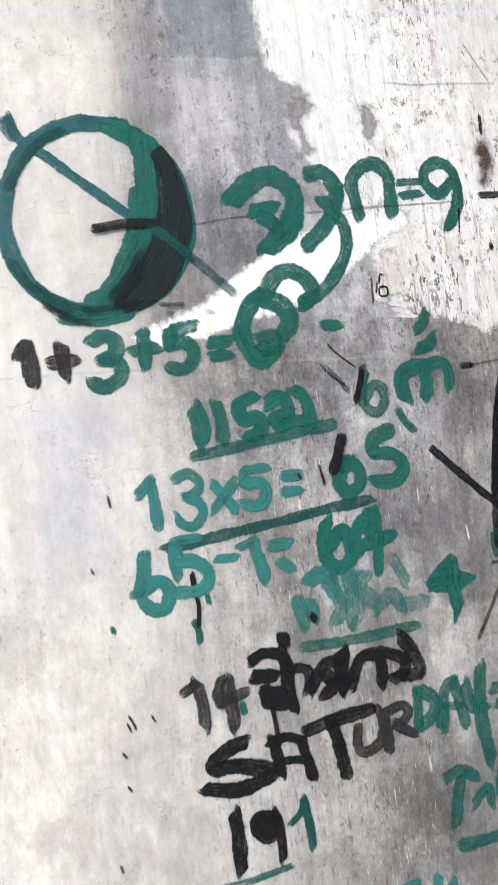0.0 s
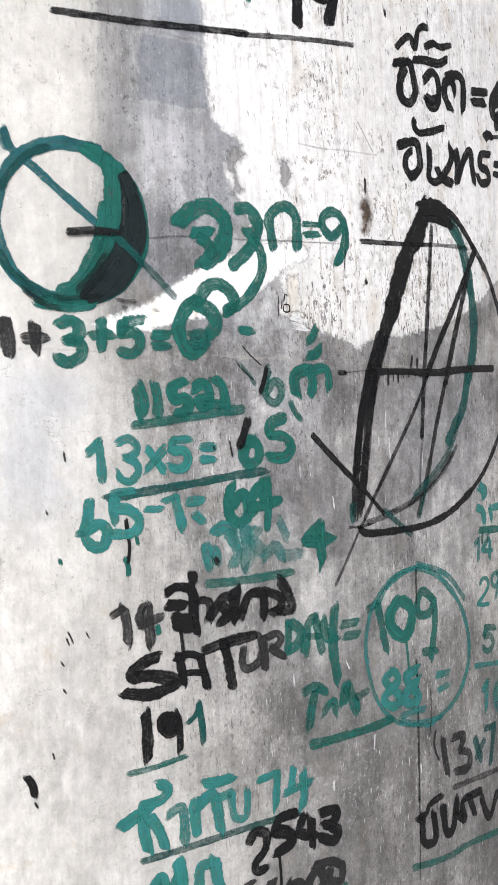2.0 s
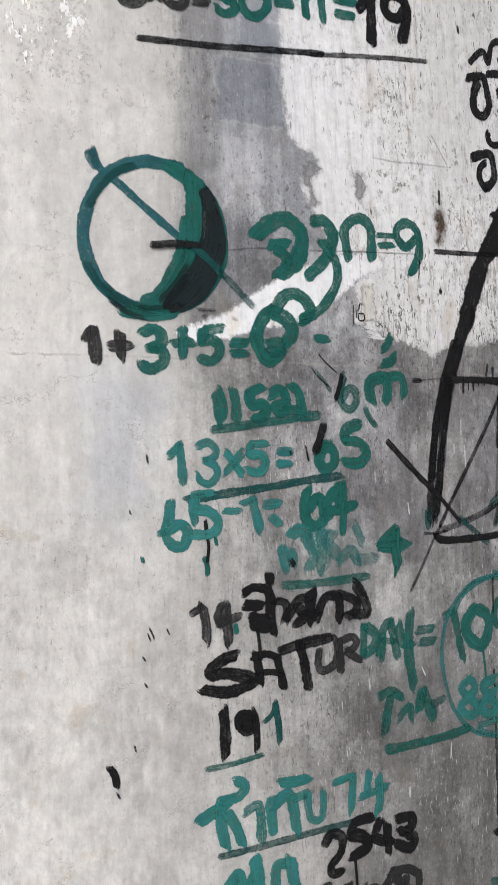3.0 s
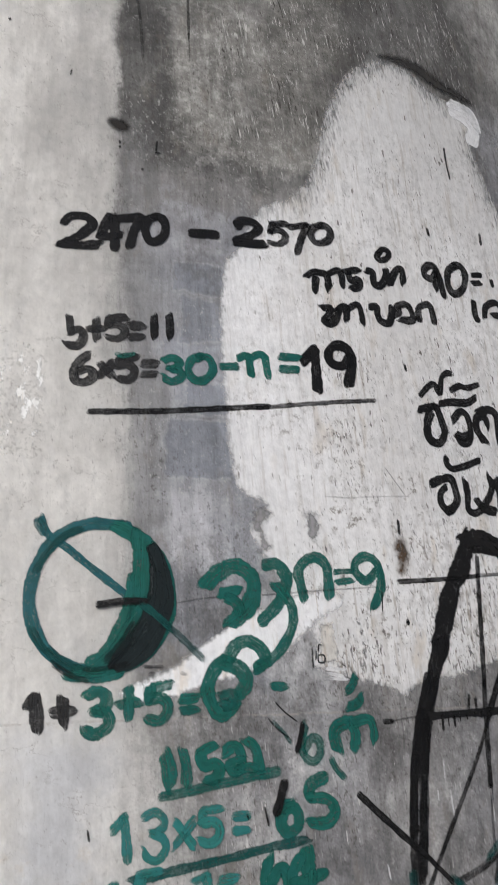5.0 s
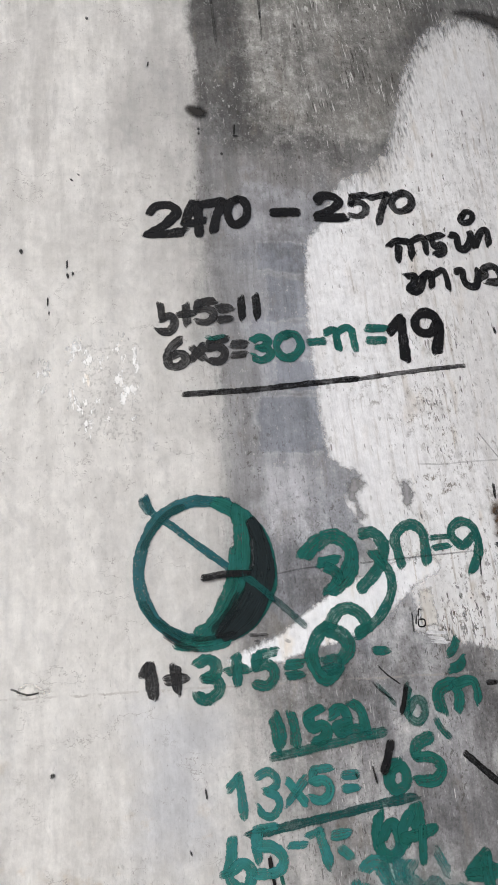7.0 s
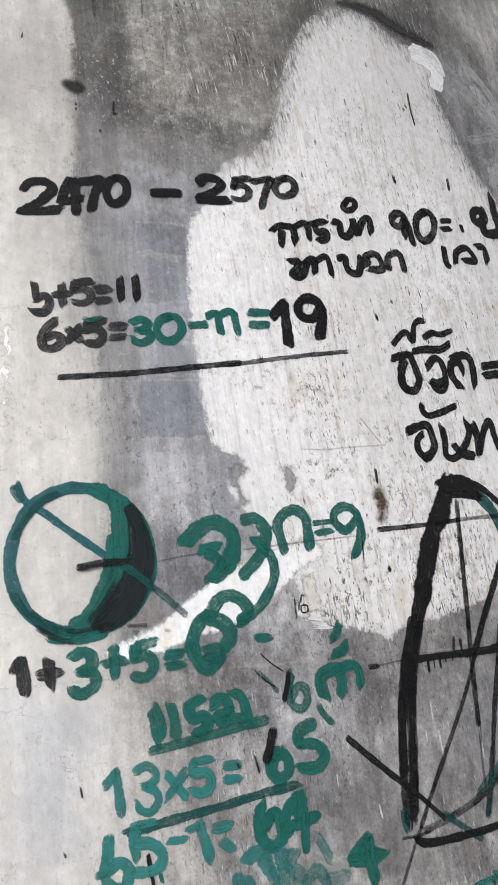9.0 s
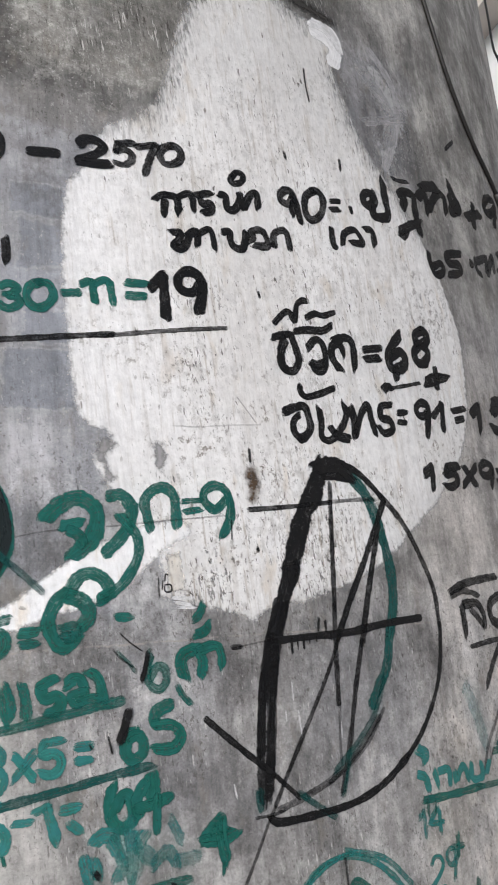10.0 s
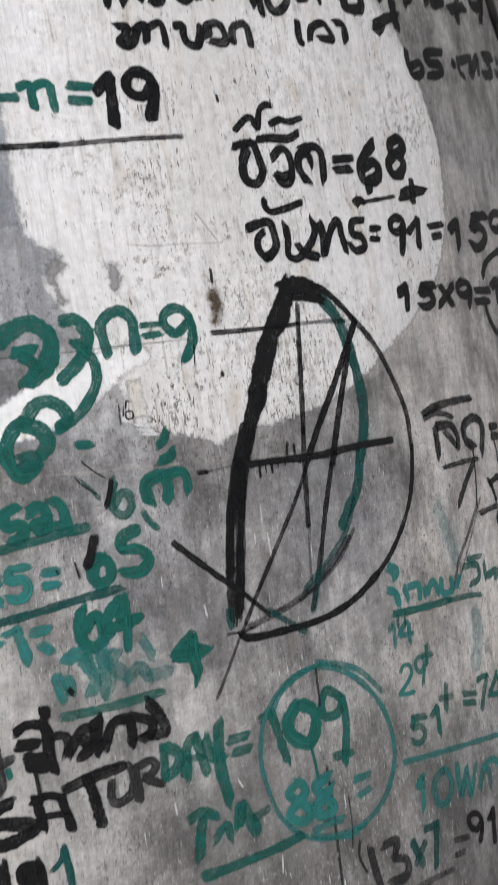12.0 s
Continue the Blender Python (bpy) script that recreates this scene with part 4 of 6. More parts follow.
drawing('specks', 'tiny dark specks on the pale coat', WORN_BLACK, [(1.2, 0.25, [(-8.6, 29.4), (-8.6, 28.8)]), (1.0, 0.25, [(-8.5, 28.4), (-8.5, 28.1)]), (1.3, 0.25, [(-7.3, 32.2), (-7.3, 31.6)]), (1.5, 0.25, [(-7.3, 31.2), (-7.2, 30.8)]), (1.6, 0.25, [(-6.9, 31.3), (-6.9, 31.0)]), (2.0, 0.25, [(-10.5, 33.2), (-10.4, 32.9)]), (1.2, 0.25, [(-7.1, 38.7), (-6.9, 38.5)]), (1.0, 0.25, [(-6.6, 39.1), (-6.4, 38.9)]), (2.0, 0.25, [(-5.9, 52.9), (-5.8, 52.7)]), (1.0, 0.25, [(-1.3, 48.8), (-1.4, 48.3)]), (1.6, 0.25, [(2.2, 43.0), (2.2, 42.8)]), (1.6, 0.25, [(2.2, 42.6), (2.2, 42.4)]), (1.4, 0.25, [(4.9, 43.4), (4.8, 42.5)]), (1.4, 0.25, [(4.7, 42.4), (5.1, 42.4)]), (1.6, 0.25, [(3.8, 40.9), (3.8, 40.7)]), (3.0, 0.25, [(-8.1, -0.9), (-8.1, -1.0)])])
drawing('word', 'black painted Thai words', BLACK, [(5.1, 0.2, [(16.0, 33.9), (16.6, 34.4), (17.2, 34.4)]), (6.1, 0.2, [(16.8, 34.0), (16.6, 32.8)]), (6.1, 0.2, [(17.2, 34.4), (17.7, 34.3), (17.8, 33.2)]), (5.0, 0.2, [(17.8, 34.4), (18.6, 34.9), (19.0, 34.6), (19.0, 33.6)]), (6.0, 0.2, [(19.3, 34.9), (20.6, 35.4)]), (6.1, 0.2, [(19.6, 34.9), (19.8, 34.3), (20.5, 34.5), (20.5, 33.9), (19.8, 33.6)]), (6.0, 0.2, [(21.3, 35.4), (21.8, 35.4), (21.9, 34.4), (22.6, 34.5), (23.1, 35.5)]), (6.0, 0.2, [(23.1, 35.9), (23.3, 34.7)])])
drawing('word', 'black painted Thai words', BLACK, [(6.1, 0.2, [(23.4, 34.7), (24.0, 35.9), (24.7, 36.3), (24.7, 35.1)]), (5.0, 0.2, [(22.6, 37.2), (23.0, 37.7), (23.6, 37.6), (23.4, 37.0), (22.8, 36.7), (22.4, 36.9), (22.7, 37.4)]), (6.1, 0.2, [(17.1, 31.5), (17.8, 31.6), (17.6, 31.0), (17.2, 30.5), (17.8, 30.4), (18.3, 31.0), (18.6, 31.9)]), (6.1, 0.2, [(18.4, 31.5), (19.1, 31.9), (19.1, 30.9)]), (5.0, 0.2, [(19.3, 31.8), (20.1, 32.3), (20.4, 31.9), (20.5, 30.8)]), (6.0, 0.2, [(21.3, 32.3), (21.9, 32.5), (21.9, 31.8), (22.2, 31.3), (23.0, 31.4), (23.3, 32.7)])])
drawing('word', 'black painted Thai words', BLACK, [(6.1, 0.35, [(23.4, 32.0), (24.0, 32.4), (23.8, 32.8), (24.6, 33.2), (25.1, 32.9), (25.2, 32.0), (24.0, 31.8)]), (6.1, 0.3, [(25.9, 32.1), (25.9, 33.0), (26.6, 33.6), (27.2, 33.5), (27.4, 32.2)]), (7.1, 0.2, [(32.1, 35.1), (32.1, 33.8), (32.4, 33.6)]), (6.1, 0.2, [(33.2, 34.0), (33.5, 35.0), (34.7, 35.7), (35.3, 35.4), (35.6, 34.7), (34.2, 34.4)]), (7.1, 0.2, [(36.2, 36.1), (37.1, 36.2), (37.2, 35.0)])])
inscribe('black painted number 90', BLACK, 6.6, 0.25, 0.26, 0.12, ['9', '0'],
         [(26.7, 35.0, 1.6, 2.2), (29.2, 35.2, 2.2, 2.7)])
drawing('tail', 'black tail of the nine and marks', BLACK, [(6.1, 0.2, [(28.5, 36.8), (28.7, 35.6), (28.8, 34.8)]), (5.1, 0.2, [(32.4, 37.7), (33.5, 38.0)]), (5.1, 0.2, [(32.3, 36.9), (33.3, 37.2)]), (5.0, 0.2, [(34.7, 37.8), (34.8, 37.3)])])
drawing('word', 'black painted Thai word for calendar', BLACK, [(8.1, 0.2, [(37.8, 40.0), (36.9, 39.8), (36.5, 38.9), (37.2, 38.7), (38.1, 39.5), (37.9, 40.2)]), (9.2, 0.2, [(37.8, 39.2), (37.7, 37.9), (39.6, 38.4), (39.6, 40.1), (39.6, 41.9)]), (4.1, 0.4, [(41.1, 42.7), (42.2, 42.8), (43.6, 43.2)]), (9.2, 0.2, [(42.1, 40.1), (42.6, 41.1), (41.8, 41.3), (42.9, 41.9), (44.1, 41.8), (44.1, 39.9), (44.4, 38.2)]), (9.2, 0.25, [(41.1, 37.4), (43.1, 38.6), (44.6, 39.3)])])
drawing('word', 'black painted Thai word for calendar', BLACK, [(8.2, 0.25, [(41.4, 36.9), (42.2, 37.7)]), (9.5, 0.2, [(44.9, 42.0), (46.2, 43.0), (46.4, 41.1)]), (9.2, 0.2, [(46.6, 41.3), (48.5, 43.6), (50.0, 43.9), (50.0, 42.3)]), (10.4, 0.2, [(51.3, 44.6), (51.7, 43.5), (52.7, 43.6)]), (10.4, 0.2, [(51.4, 45.9), (52.3, 44.9), (53.1, 43.8), (51.0, 42.7), (52.9, 44.5)]), (10.2, 0.2, [(45.8, 43.4), (47.1, 44.0), (48.8, 44.5)])])
inscribe('black painted plus nine', BLACK, 10.1, 0.2, 0.40, 0.35, ['+', '9'],
         [(54.2, 42.2, 3.9, 2.8), (59.2, 44.1, 5.0, 3.9)])
drawing('scribble', 'black scribble at the column edge', BLACK, [(7.8, 0.3, [(72.6, 50.7), (73.5, 49.4)]), (9.9, 0.3, [(75.8, 52.4), (75.8, 49.7)]), (9.9, 0.3, [(79.9, 53.9), (78.0, 50.2)]), (15.0, 0.3, [(80.6, 52.2), (81.3, 50.9)])])
drawing('word', 'black painted number 65 and Thai letters', BLACK, [(7.3, 0.2, [(45.3, 36.5), (45.4, 35.3), (46.1, 34.5), (47.5, 35.2), (47.3, 36.0), (45.9, 35.3)]), (8.2, 0.2, [(51.6, 38.3), (48.9, 37.4), (48.8, 36.5), (50.9, 36.9), (50.9, 36.1), (48.5, 35.2)]), (9.5, 0.3, [(53.7, 38.0), (54.1, 38.0)])])
drawing('word', 'worn black Thai letters', WORN_BLACK, [(7.3, 0.3, [(55.0, 39.0), (55.1, 37.7), (56.1, 37.5)]), (8.5, 0.3, [(55.5, 38.8), (58.2, 40.1)]), (8.9, 0.3, [(58.2, 40.0), (57.9, 38.3), (60.1, 40.8), (60.0, 39.1)]), (11.2, 0.3, [(62.1, 41.6), (65.4, 42.8)]), (10.3, 0.3, [(62.8, 41.4), (63.9, 41.4), (64.3, 40.6), (61.6, 39.5)]), (9.4, 0.4, [(66.8, 42.9), (67.9, 43.2)]), (9.4, 0.4, [(65.9, 41.2), (67.0, 41.6)])])
drawing('word', 'bold black painted Thai word for life', BLACK, [(5.0, 0.2, [(25.1, 25.7), (26.0, 26.6), (26.6, 26.8), (27.0, 26.2), (27.4, 27.5), (28.0, 28.0), (28.4, 28.0)]), (5.1, 0.2, [(28.2, 26.6), (29.1, 27.1), (30.0, 27.1), (31.2, 27.6)]), (6.0, 0.2, [(30.7, 26.4), (29.7, 25.8), (28.1, 25.6), (26.9, 25.3)]), (6.0, 0.2, [(24.8, 24.5), (25.6, 24.8), (26.4, 25.0)]), (7.1, 0.2, [(25.9, 24.5), (25.4, 23.4), (25.5, 22.3), (26.4, 22.1), (27.0, 23.0), (26.8, 24.0), (26.5, 25.0)])])
drawing('word', 'bold black painted Thai word for life', BLACK, [(6.1, 0.2, [(28.0, 24.1), (28.8, 24.9), (29.5, 24.7), (29.7, 23.6), (29.4, 22.6), (28.6, 22.4), (28.3, 22.9)]), (6.1, 0.2, [(28.2, 23.0), (28.9, 22.9), (29.4, 23.2)]), (7.1, 0.2, [(31.1, 22.8), (30.4, 23.7), (30.6, 24.7), (31.5, 24.8), (31.5, 24.2)]), (7.1, 0.2, [(30.8, 25.1), (32.1, 25.6), (32.8, 25.0), (32.7, 23.1)]), (6.1, 0.2, [(34.0, 24.9), (36.1, 25.4)]), (6.1, 0.2, [(34.0, 24.1), (35.8, 24.5)])])
inscribe('bold black painted number 68', BLACK, 9.2, 0.15, 0.17, 0.19, ['6', '8'],
         [(36.6, 23.6, 2.6, 3.2), (40.1, 24.8, 2.6, 3.1)])
drawing('tail', 'black paint tail and bar', BLACK, [(8.2, 0.2, [(37.7, 23.9), (37.6, 23.0)]), (7.1, 0.2, [(35.8, 21.8), (36.2, 22.1), (36.7, 22.1)]), (3.2, 0.3, [(36.5, 22.0), (38.5, 22.5), (40.7, 23.1)]), (9.2, 0.2, [(41.6, 23.3), (43.6, 24.0), (45.1, 24.3)]), (8.2, 0.2, [(43.3, 24.8), (43.2, 23.1)])])
drawing('word', 'bold black painted Thai day name', BLACK, [(5.1, 0.2, [(26.9, 21.0), (26.8, 20.6), (27.3, 20.2), (28.5, 20.5), (30.2, 21.2)]), (6.1, 0.2, [(25.1, 18.8), (26.0, 19.2), (27.0, 19.4), (27.3, 18.7), (27.4, 17.8), (26.8, 17.1), (26.3, 16.9)]), (5.1, 0.2, [(26.5, 18.7), (25.9, 18.2), (25.9, 17.3), (26.6, 16.8)]), (6.1, 0.2, [(28.4, 19.4), (28.5, 18.4), (28.4, 17.2), (29.2, 17.0), (30.3, 17.9), (31.1, 19.1), (31.0, 20.0)])])
drawing('word', 'bold black painted Thai day name', BLACK, [(7.1, 0.2, [(29.4, 18.0), (30.0, 17.4), (31.1, 17.3)]), (7.1, 0.2, [(31.7, 19.8), (31.9, 18.7), (31.8, 17.5)]), (6.1, 0.2, [(31.9, 17.7), (32.8, 19.5), (33.6, 20.2), (33.8, 19.2), (34.1, 17.9)]), (6.1, 0.2, [(36.4, 20.6), (35.2, 20.3), (35.0, 19.4), (36.0, 19.2), (36.2, 18.5), (35.1, 18.1), (34.6, 18.6)]), (5.1, 0.2, [(37.1, 20.0), (38.3, 20.2)]), (5.1, 0.2, [(37.0, 19.2), (38.0, 19.3)])])
inscribe('bold black painted number 91', BLACK, 7.7, 0.15, 0.11, 0.24, ['9', 'l'],
         [(39.1, 19.0, 2.1, 2.2), (42.4, 19.2, 1.3, 2.4)])
drawing('tail', 'black tails of the number', BLACK, [(8.1, 0.2, [(41.1, 20.4), (41.0, 19.4), (40.7, 18.5)]), (6.1, 0.2, [(41.8, 20.2), (43.3, 21.5)]), (6.1, 0.2, [(45.0, 21.2), (47.3, 21.8)]), (6.3, 0.2, [(45.4, 20.4), (46.8, 20.8)])])
inscribe('black painted number 159', BLACK, 9.0, 0.2, 0.16, 0.33, ['1', '5', '9'],
         [(47.9, 19.8, 2.4, 2.5), (51.8, 20.4, 3.7, 3.2), (56.2, 21.4, 4.0, 3.2)])
inscribe('black painted multiplication 15x9=', BLACK, 7.1, 0.2, 0.09, 0.28, ['1', '5', 'x', '9', '='],
         [(39.1, 13.8, 1.8, 2.0), (41.9, 14.2, 2.3, 1.9), (44.9, 14.5, 2.3, 1.9), (47.8, 14.8, 2.7, 2.1), (51.3, 15.5, 3.1, 1.1)])
inscribe('black painted number 135', BLACK, 9.1, 0.2, 0.12, 0.41, ['1', '3', '5'],
         [(54.7, 15.9, 2.3, 2.1), (57.3, 16.1, 2.6, 2.3), (60.4, 16.6, 3.1, 2.4)])
drawing('ring', 'black brushed ring around the number', BLACK, [(6.3, 0.2, [(53.6, 18.0), (54.7, 19.4), (57.8, 20.9), (61.9, 21.9), (66.6, 21.8)]), (6.3, 0.25, [(53.3, 15.6), (53.9, 14.0), (55.9, 12.8), (61.4, 12.8)])])
drawing('lens_figure', 'tall black painted leaf-shaped figure', BLACK, [(14.0, 0.15, [(27.9, 14.9), (27.0, 13.0), (25.9, 11.4), (24.9, 9.2), (24.1, 7.1)]), (11.0, 0.2, [(24.3, 7.7), (23.3, 5.3), (22.3, 3.1), (21.8, 0.7)]), (6.1, 0.3, [(23.0, 5.6), (21.8, 2.5), (21.0, -0.6), (20.6, -3.9)]), (6.0, 0.4, [(23.5, 5.3), (22.2, 1.4), (21.5, -2.0), (21.0, -6.3)]), (6.0, 0.45, [(22.3, 3.1), (21.7, -1.7), (20.8, -6.6)]), (6.0, 0.35, [(21.3, 0.7), (20.6, -3.3), (20.4, -6.8)]), (11.2, 0.15, [(27.5, 14.8), (28.6, 15.1), (29.9, 15.0), (30.7, 14.4)])])
drawing('lens_figure', 'tall black painted leaf-shaped figure', BLACK, [(7.1, 0.2, [(28.3, 14.3), (29.8, 14.3), (31.0, 14.1)]), (5.1, 0.2, [(29.5, 15.2), (31.1, 14.9), (33.0, 13.6), (34.0, 12.6)]), (5.1, 0.36, [(33.8, 12.9), (35.7, 11.1), (37.2, 8.7), (38.4, 5.9), (38.5, 3.1)]), (4.1, 0.25, [(38.6, 3.3), (38.0, 0.6), (36.9, -1.7), (34.9, -4.1), (32.9, -5.7)]), (5.1, 0.2, [(33.0, -5.6), (30.4, -7.0), (27.5, -7.8), (24.4, -8.0), (21.5, -8.0), (20.9, -7.6)])])
drawing('figure_lines', 'black brushed lines crossing the figure', BLACK, [(4.0, 0.35, [(28.6, 13.7), (28.3, 11.0), (28.0, 7.8), (27.7, 4.7)]), (4.1, 0.38, [(27.7, 5.1), (27.4, 2.1), (27.1, -1.6)]), (2.2, 0.6, [(27.2, -1.4), (26.9, -3.7), (26.8, -5.4)]), (5.1, 0.25, [(34.0, 12.7), (32.8, 10.8), (30.9, 7.8), (29.1, 5.1), (27.7, 2.8)]), (3.0, 0.4, [(27.9, 3.0), (26.3, 0.3), (24.2, -2.7), (22.6, -5.0), (21.2, -7.1)]), (2.0, 0.5, [(21.3, -7.0), (20.6, -8.0), (19.5, -9.8), (18.6, -11.2)]), (5.1, 0.3, [(33.0, 10.8), (31.7, 7.4), (30.8, 5.0), (29.9, 2.3)])])
drawing('figure_lines', 'black brushed lines crossing the figure', BLACK, [(4.0, 0.4, [(29.9, 2.5), (28.8, -0.6), (27.8, -3.8), (26.6, -7.1)]), (3.2, 0.35, [(21.3, 11.6), (24.9, 11.9), (28.5, 12.3)]), (3.0, 0.55, [(28.2, 12.3), (31.3, 12.6), (33.1, 12.7)]), (5.1, 0.2, [(22.4, 2.9), (25.3, 3.0), (28.8, 3.1), (32.2, 3.5), (36.4, 3.8)]), (3.0, 0.35, [(19.1, 2.7), (19.8, 2.7)]), (1.0, 0.55, [(19.6, 2.7), (21.3, 2.9), (22.6, 3.0)]), (4.1, 0.3, [(16.9, -1.4), (18.0, -2.4), (19.5, -3.7), (21.0, -4.9)]), (3.0, 0.3, [(20.8, -4.7), (21.9, -5.7), (23.1, -6.8)])])
drawing('figure_lines', 'black brushed lines crossing the figure', BLACK, [(2.0, 0.2, [(23.7, 3.0), (23.7, 2.0)]), (1.0, 0.2, [(24.2, 2.9), (24.2, 2.2)]), (2.0, 0.2, [(24.7, 2.9), (24.7, 2.2)]), (1.0, 0.2, [(25.2, 3.0), (25.2, 2.5)]), (1.0, 0.2, [(25.8, 3.0), (25.8, 2.6)]), (1.0, 0.2, [(26.5, 3.0), (26.5, 2.7)]), (2.0, 0.2, [(27.1, 3.1), (27.1, 2.7)]), (2.2, 0.3, [(26.0, 3.3), (26.2, 4.2)]), (2.0, 0.3, [(26.7, 3.3), (26.7, 4.0)]), (2.0, 0.5, [(19.8, -7.5), (20.9, -7.5), (21.9, -7.4)])])
drawing('figure_arc', 'faint grey brushed inner arc', WORN_BLACK, [(4.1, 0.5, [(21.5, -7.3), (23.7, -6.8), (26.1, -6.0), (28.5, -4.6), (30.6, -2.7)]), (3.0, 0.55, [(25.6, -6.3), (27.6, -5.4), (29.6, -4.0), (31.2, -2.2)])])
drawing('figure_arc', 'dark green brushed inner arc', DARK_GREEN, [(10.2, 0.3, [(30.9, 14.2), (32.0, 13.1), (32.8, 11.4), (33.3, 9.5)]), (9.2, 0.3, [(33.3, 9.9), (33.7, 7.4), (33.5, 4.9), (32.7, 2.6)]), (8.2, 0.32, [(32.9, 3.4), (32.0, 0.6), (30.9, -0.8), (30.1, -1.9)]), (4.1, 0.5, [(31.6, -0.1), (30.4, -2.3), (28.3, -4.2), (26.1, -5.7)]), (4.0, 0.45, [(23.1, -6.5), (24.3, -7.4), (25.8, -8.4)]), (5.0, 0.4, [(20.2, -6.0), (20.2, -6.5), (20.2, -7.1)]), (3.0, 0.5, [(27.6, -4.8), (27.1, -6.2), (26.6, -7.3)])])
drawing('word', 'worn black Thai word', BLACK, [(6.3, 0.4, [(40.5, 5.6), (42.3, 6.2), (44.9, 6.6), (47.9, 6.9)]), (5.1, 0.45, [(40.6, 5.3), (42.5, 5.7), (44.6, 5.3)]), (7.3, 0.35, [(41.9, 4.6), (41.9, 3.2), (41.9, 2.2)]), (7.3, 0.35, [(42.2, 4.6), (44.0, 4.7), (44.9, 3.8), (44.8, 2.8)]), (6.1, 0.45, [(43.1, 4.2), (43.9, 3.6), (44.6, 2.9)]), (7.6, 0.35, [(47.4, 2.8), (46.1, 3.4), (46.2, 4.6), (47.9, 5.2), (49.2, 4.5), (48.5, 2.3)]), (8.5, 0.3, [(50.7, 4.4), (51.9, 4.5)]), (8.5, 0.3, [(50.8, 3.6), (51.8, 3.6)]), (2.2, 0.3, [(51.0, 3.3), (51.3, 2.3), (51.2, 1.4)])])
inscribe('black painted number 2', BLACK, 8.1, 0.25, -0.02, 0.42, ['2'],
         [(52.9, 2.9, 4.1, 2.4)])
drawing('numbers', 'black painted numbers below the word', BLACK, [(6, 0.25, [(56.1, 0.1), (54.5, 0.0), (54.0, -0.7)]), (6, 0.25, [(54.0, -0.7), (55.6, -0.9), (55.1, -1.8), (53.4, -2.0)]), (6.5, 0.25, [(52.8, -3.6), (51.2, -4.1), (52.3, -5.1), (51.0, -5.6), (50.3, -4.9), (52.3, -4.3), (52.8, -3.6)]), (6, 0.25, [(54.5, -3.7), (53.1, -4.3), (53.9, -5.3), (52.9, -5.7)]), (6, 0.25, [(58.6, 5.1), (56.6, 4.5), (57.8, 3.5), (56.3, 2.8)])])
drawing('seven', 'worn black painted seven with runs', WORN_BLACK, [(4.1, 0.35, [(42.3, 1.3), (44.9, 1.6), (47.8, 1.8)]), (5.4, 0.35, [(47.0, 1.6), (45.3, -0.0), (43.7, -1.8)]), (2.2, 0.3, [(47.1, 2.4), (46.9, 0.1), (46.5, -2.1)]), (3.2, 0.55, [(46.6, -1.9), (44.6, -4.1), (42.7, -6.0), (41.7, -7.7)]), (2.0, 0.6, [(47.3, -1.3), (45.4, -3.8), (43.2, -6.5), (42.0, -8.0)])])
drawing('word', 'black painted Thai letter and number', BLACK, [(4.5, 0.25, [(50.0, -1.9), (49.4, -0.5), (48.9, -0.1)]), (5.4, 0.25, [(49.2, -0.4), (51.1, 0.1), (52.3, -0.7), (52.5, -1.9)]), (6.3, 0.25, [(52.5, -3.3), (50.7, -2.9), (49.8, -3.5), (50.7, -4.3), (52.3, -3.8), (52.3, -3.1)]), (6.3, 0.25, [(50.7, -4.3), (51.1, -5.5), (52.6, -5.9)]), (5.1, 0.4, [(46.8, -2.7), (50.1, -2.3)])])
drawing('word', 'faded green Thai words number of days', FADED_GREEN, [(6.3, 0.3, [(33.8, -7.0), (34.5, -7.3), (34.7, -8.1)]), (7.3, 0.4, [(34.1, -5.4), (34.8, -5.7), (34.5, -6.1)]), (5.0, 0.3, [(35.5, -7.0), (35.8, -8.0)]), (5.0, 0.3, [(36.0, -7.1), (37.1, -7.1), (37.1, -8.1)]), (5.6, 0.3, [(37.8, -7.4), (37.8, -8.0)]), (5.6, 0.3, [(38.0, -7.9), (38.9, -7.1), (39.4, -8.1)]), (5.6, 0.3, [(40.0, -7.1), (39.9, -8.1), (41.2, -8.1), (41.2, -7.2)]), (5.6, 0.3, [(41.8, -8.0), (42.4, -7.2)])])
drawing('word', 'green Thai word and underline', GREEN, [(5.1, 0.35, [(43.2, -6.6), (45.1, -6.7), (45.2, -7.8), (43.8, -8.1)]), (5.4, 0.35, [(46.3, -6.7), (46.3, -8.0)]), (6.3, 0.35, [(46.6, -7.8), (48.2, -7.6), (47.8, -8.2)]), (4.1, 0.4, [(43.8, -6.1), (46.0, -6.1)]), (5.1, 0.3, [(34.0, -8.7), (37.3, -8.8), (40.8, -8.8)]), (4.1, 0.4, [(40.4, -8.8), (43.2, -8.9), (45.2, -9.1)]), (3.2, 0.4, [(34.4, -8.8), (34.3, -9.8)]), (2.0, 0.4, [(35.2, -8.8), (35.1, -9.8)])])
inscribe('faded green painted number 14', FADED_GREEN, 4.1, 0.45, -0.21, 0.18, ['1', '4'],
         [(33.1, -10.9, 0.9, 1.7), (34.2, -10.8, 1.5, 1.6)])
inscribe('faded green painted number 29', FADED_GREEN, 3.6, 0.4, -0.23, 0.21, ['2', '9'],
         [(33.5, -14.3, 1.6, 2.0), (35.3, -14.0, 1.1, 1.9)])
inscribe('green plus sign', GREEN, 4.1, 0.35, -0.15, 0.21, ['+'],
         [(36.2, -12.8, 1.3, 1.4)])
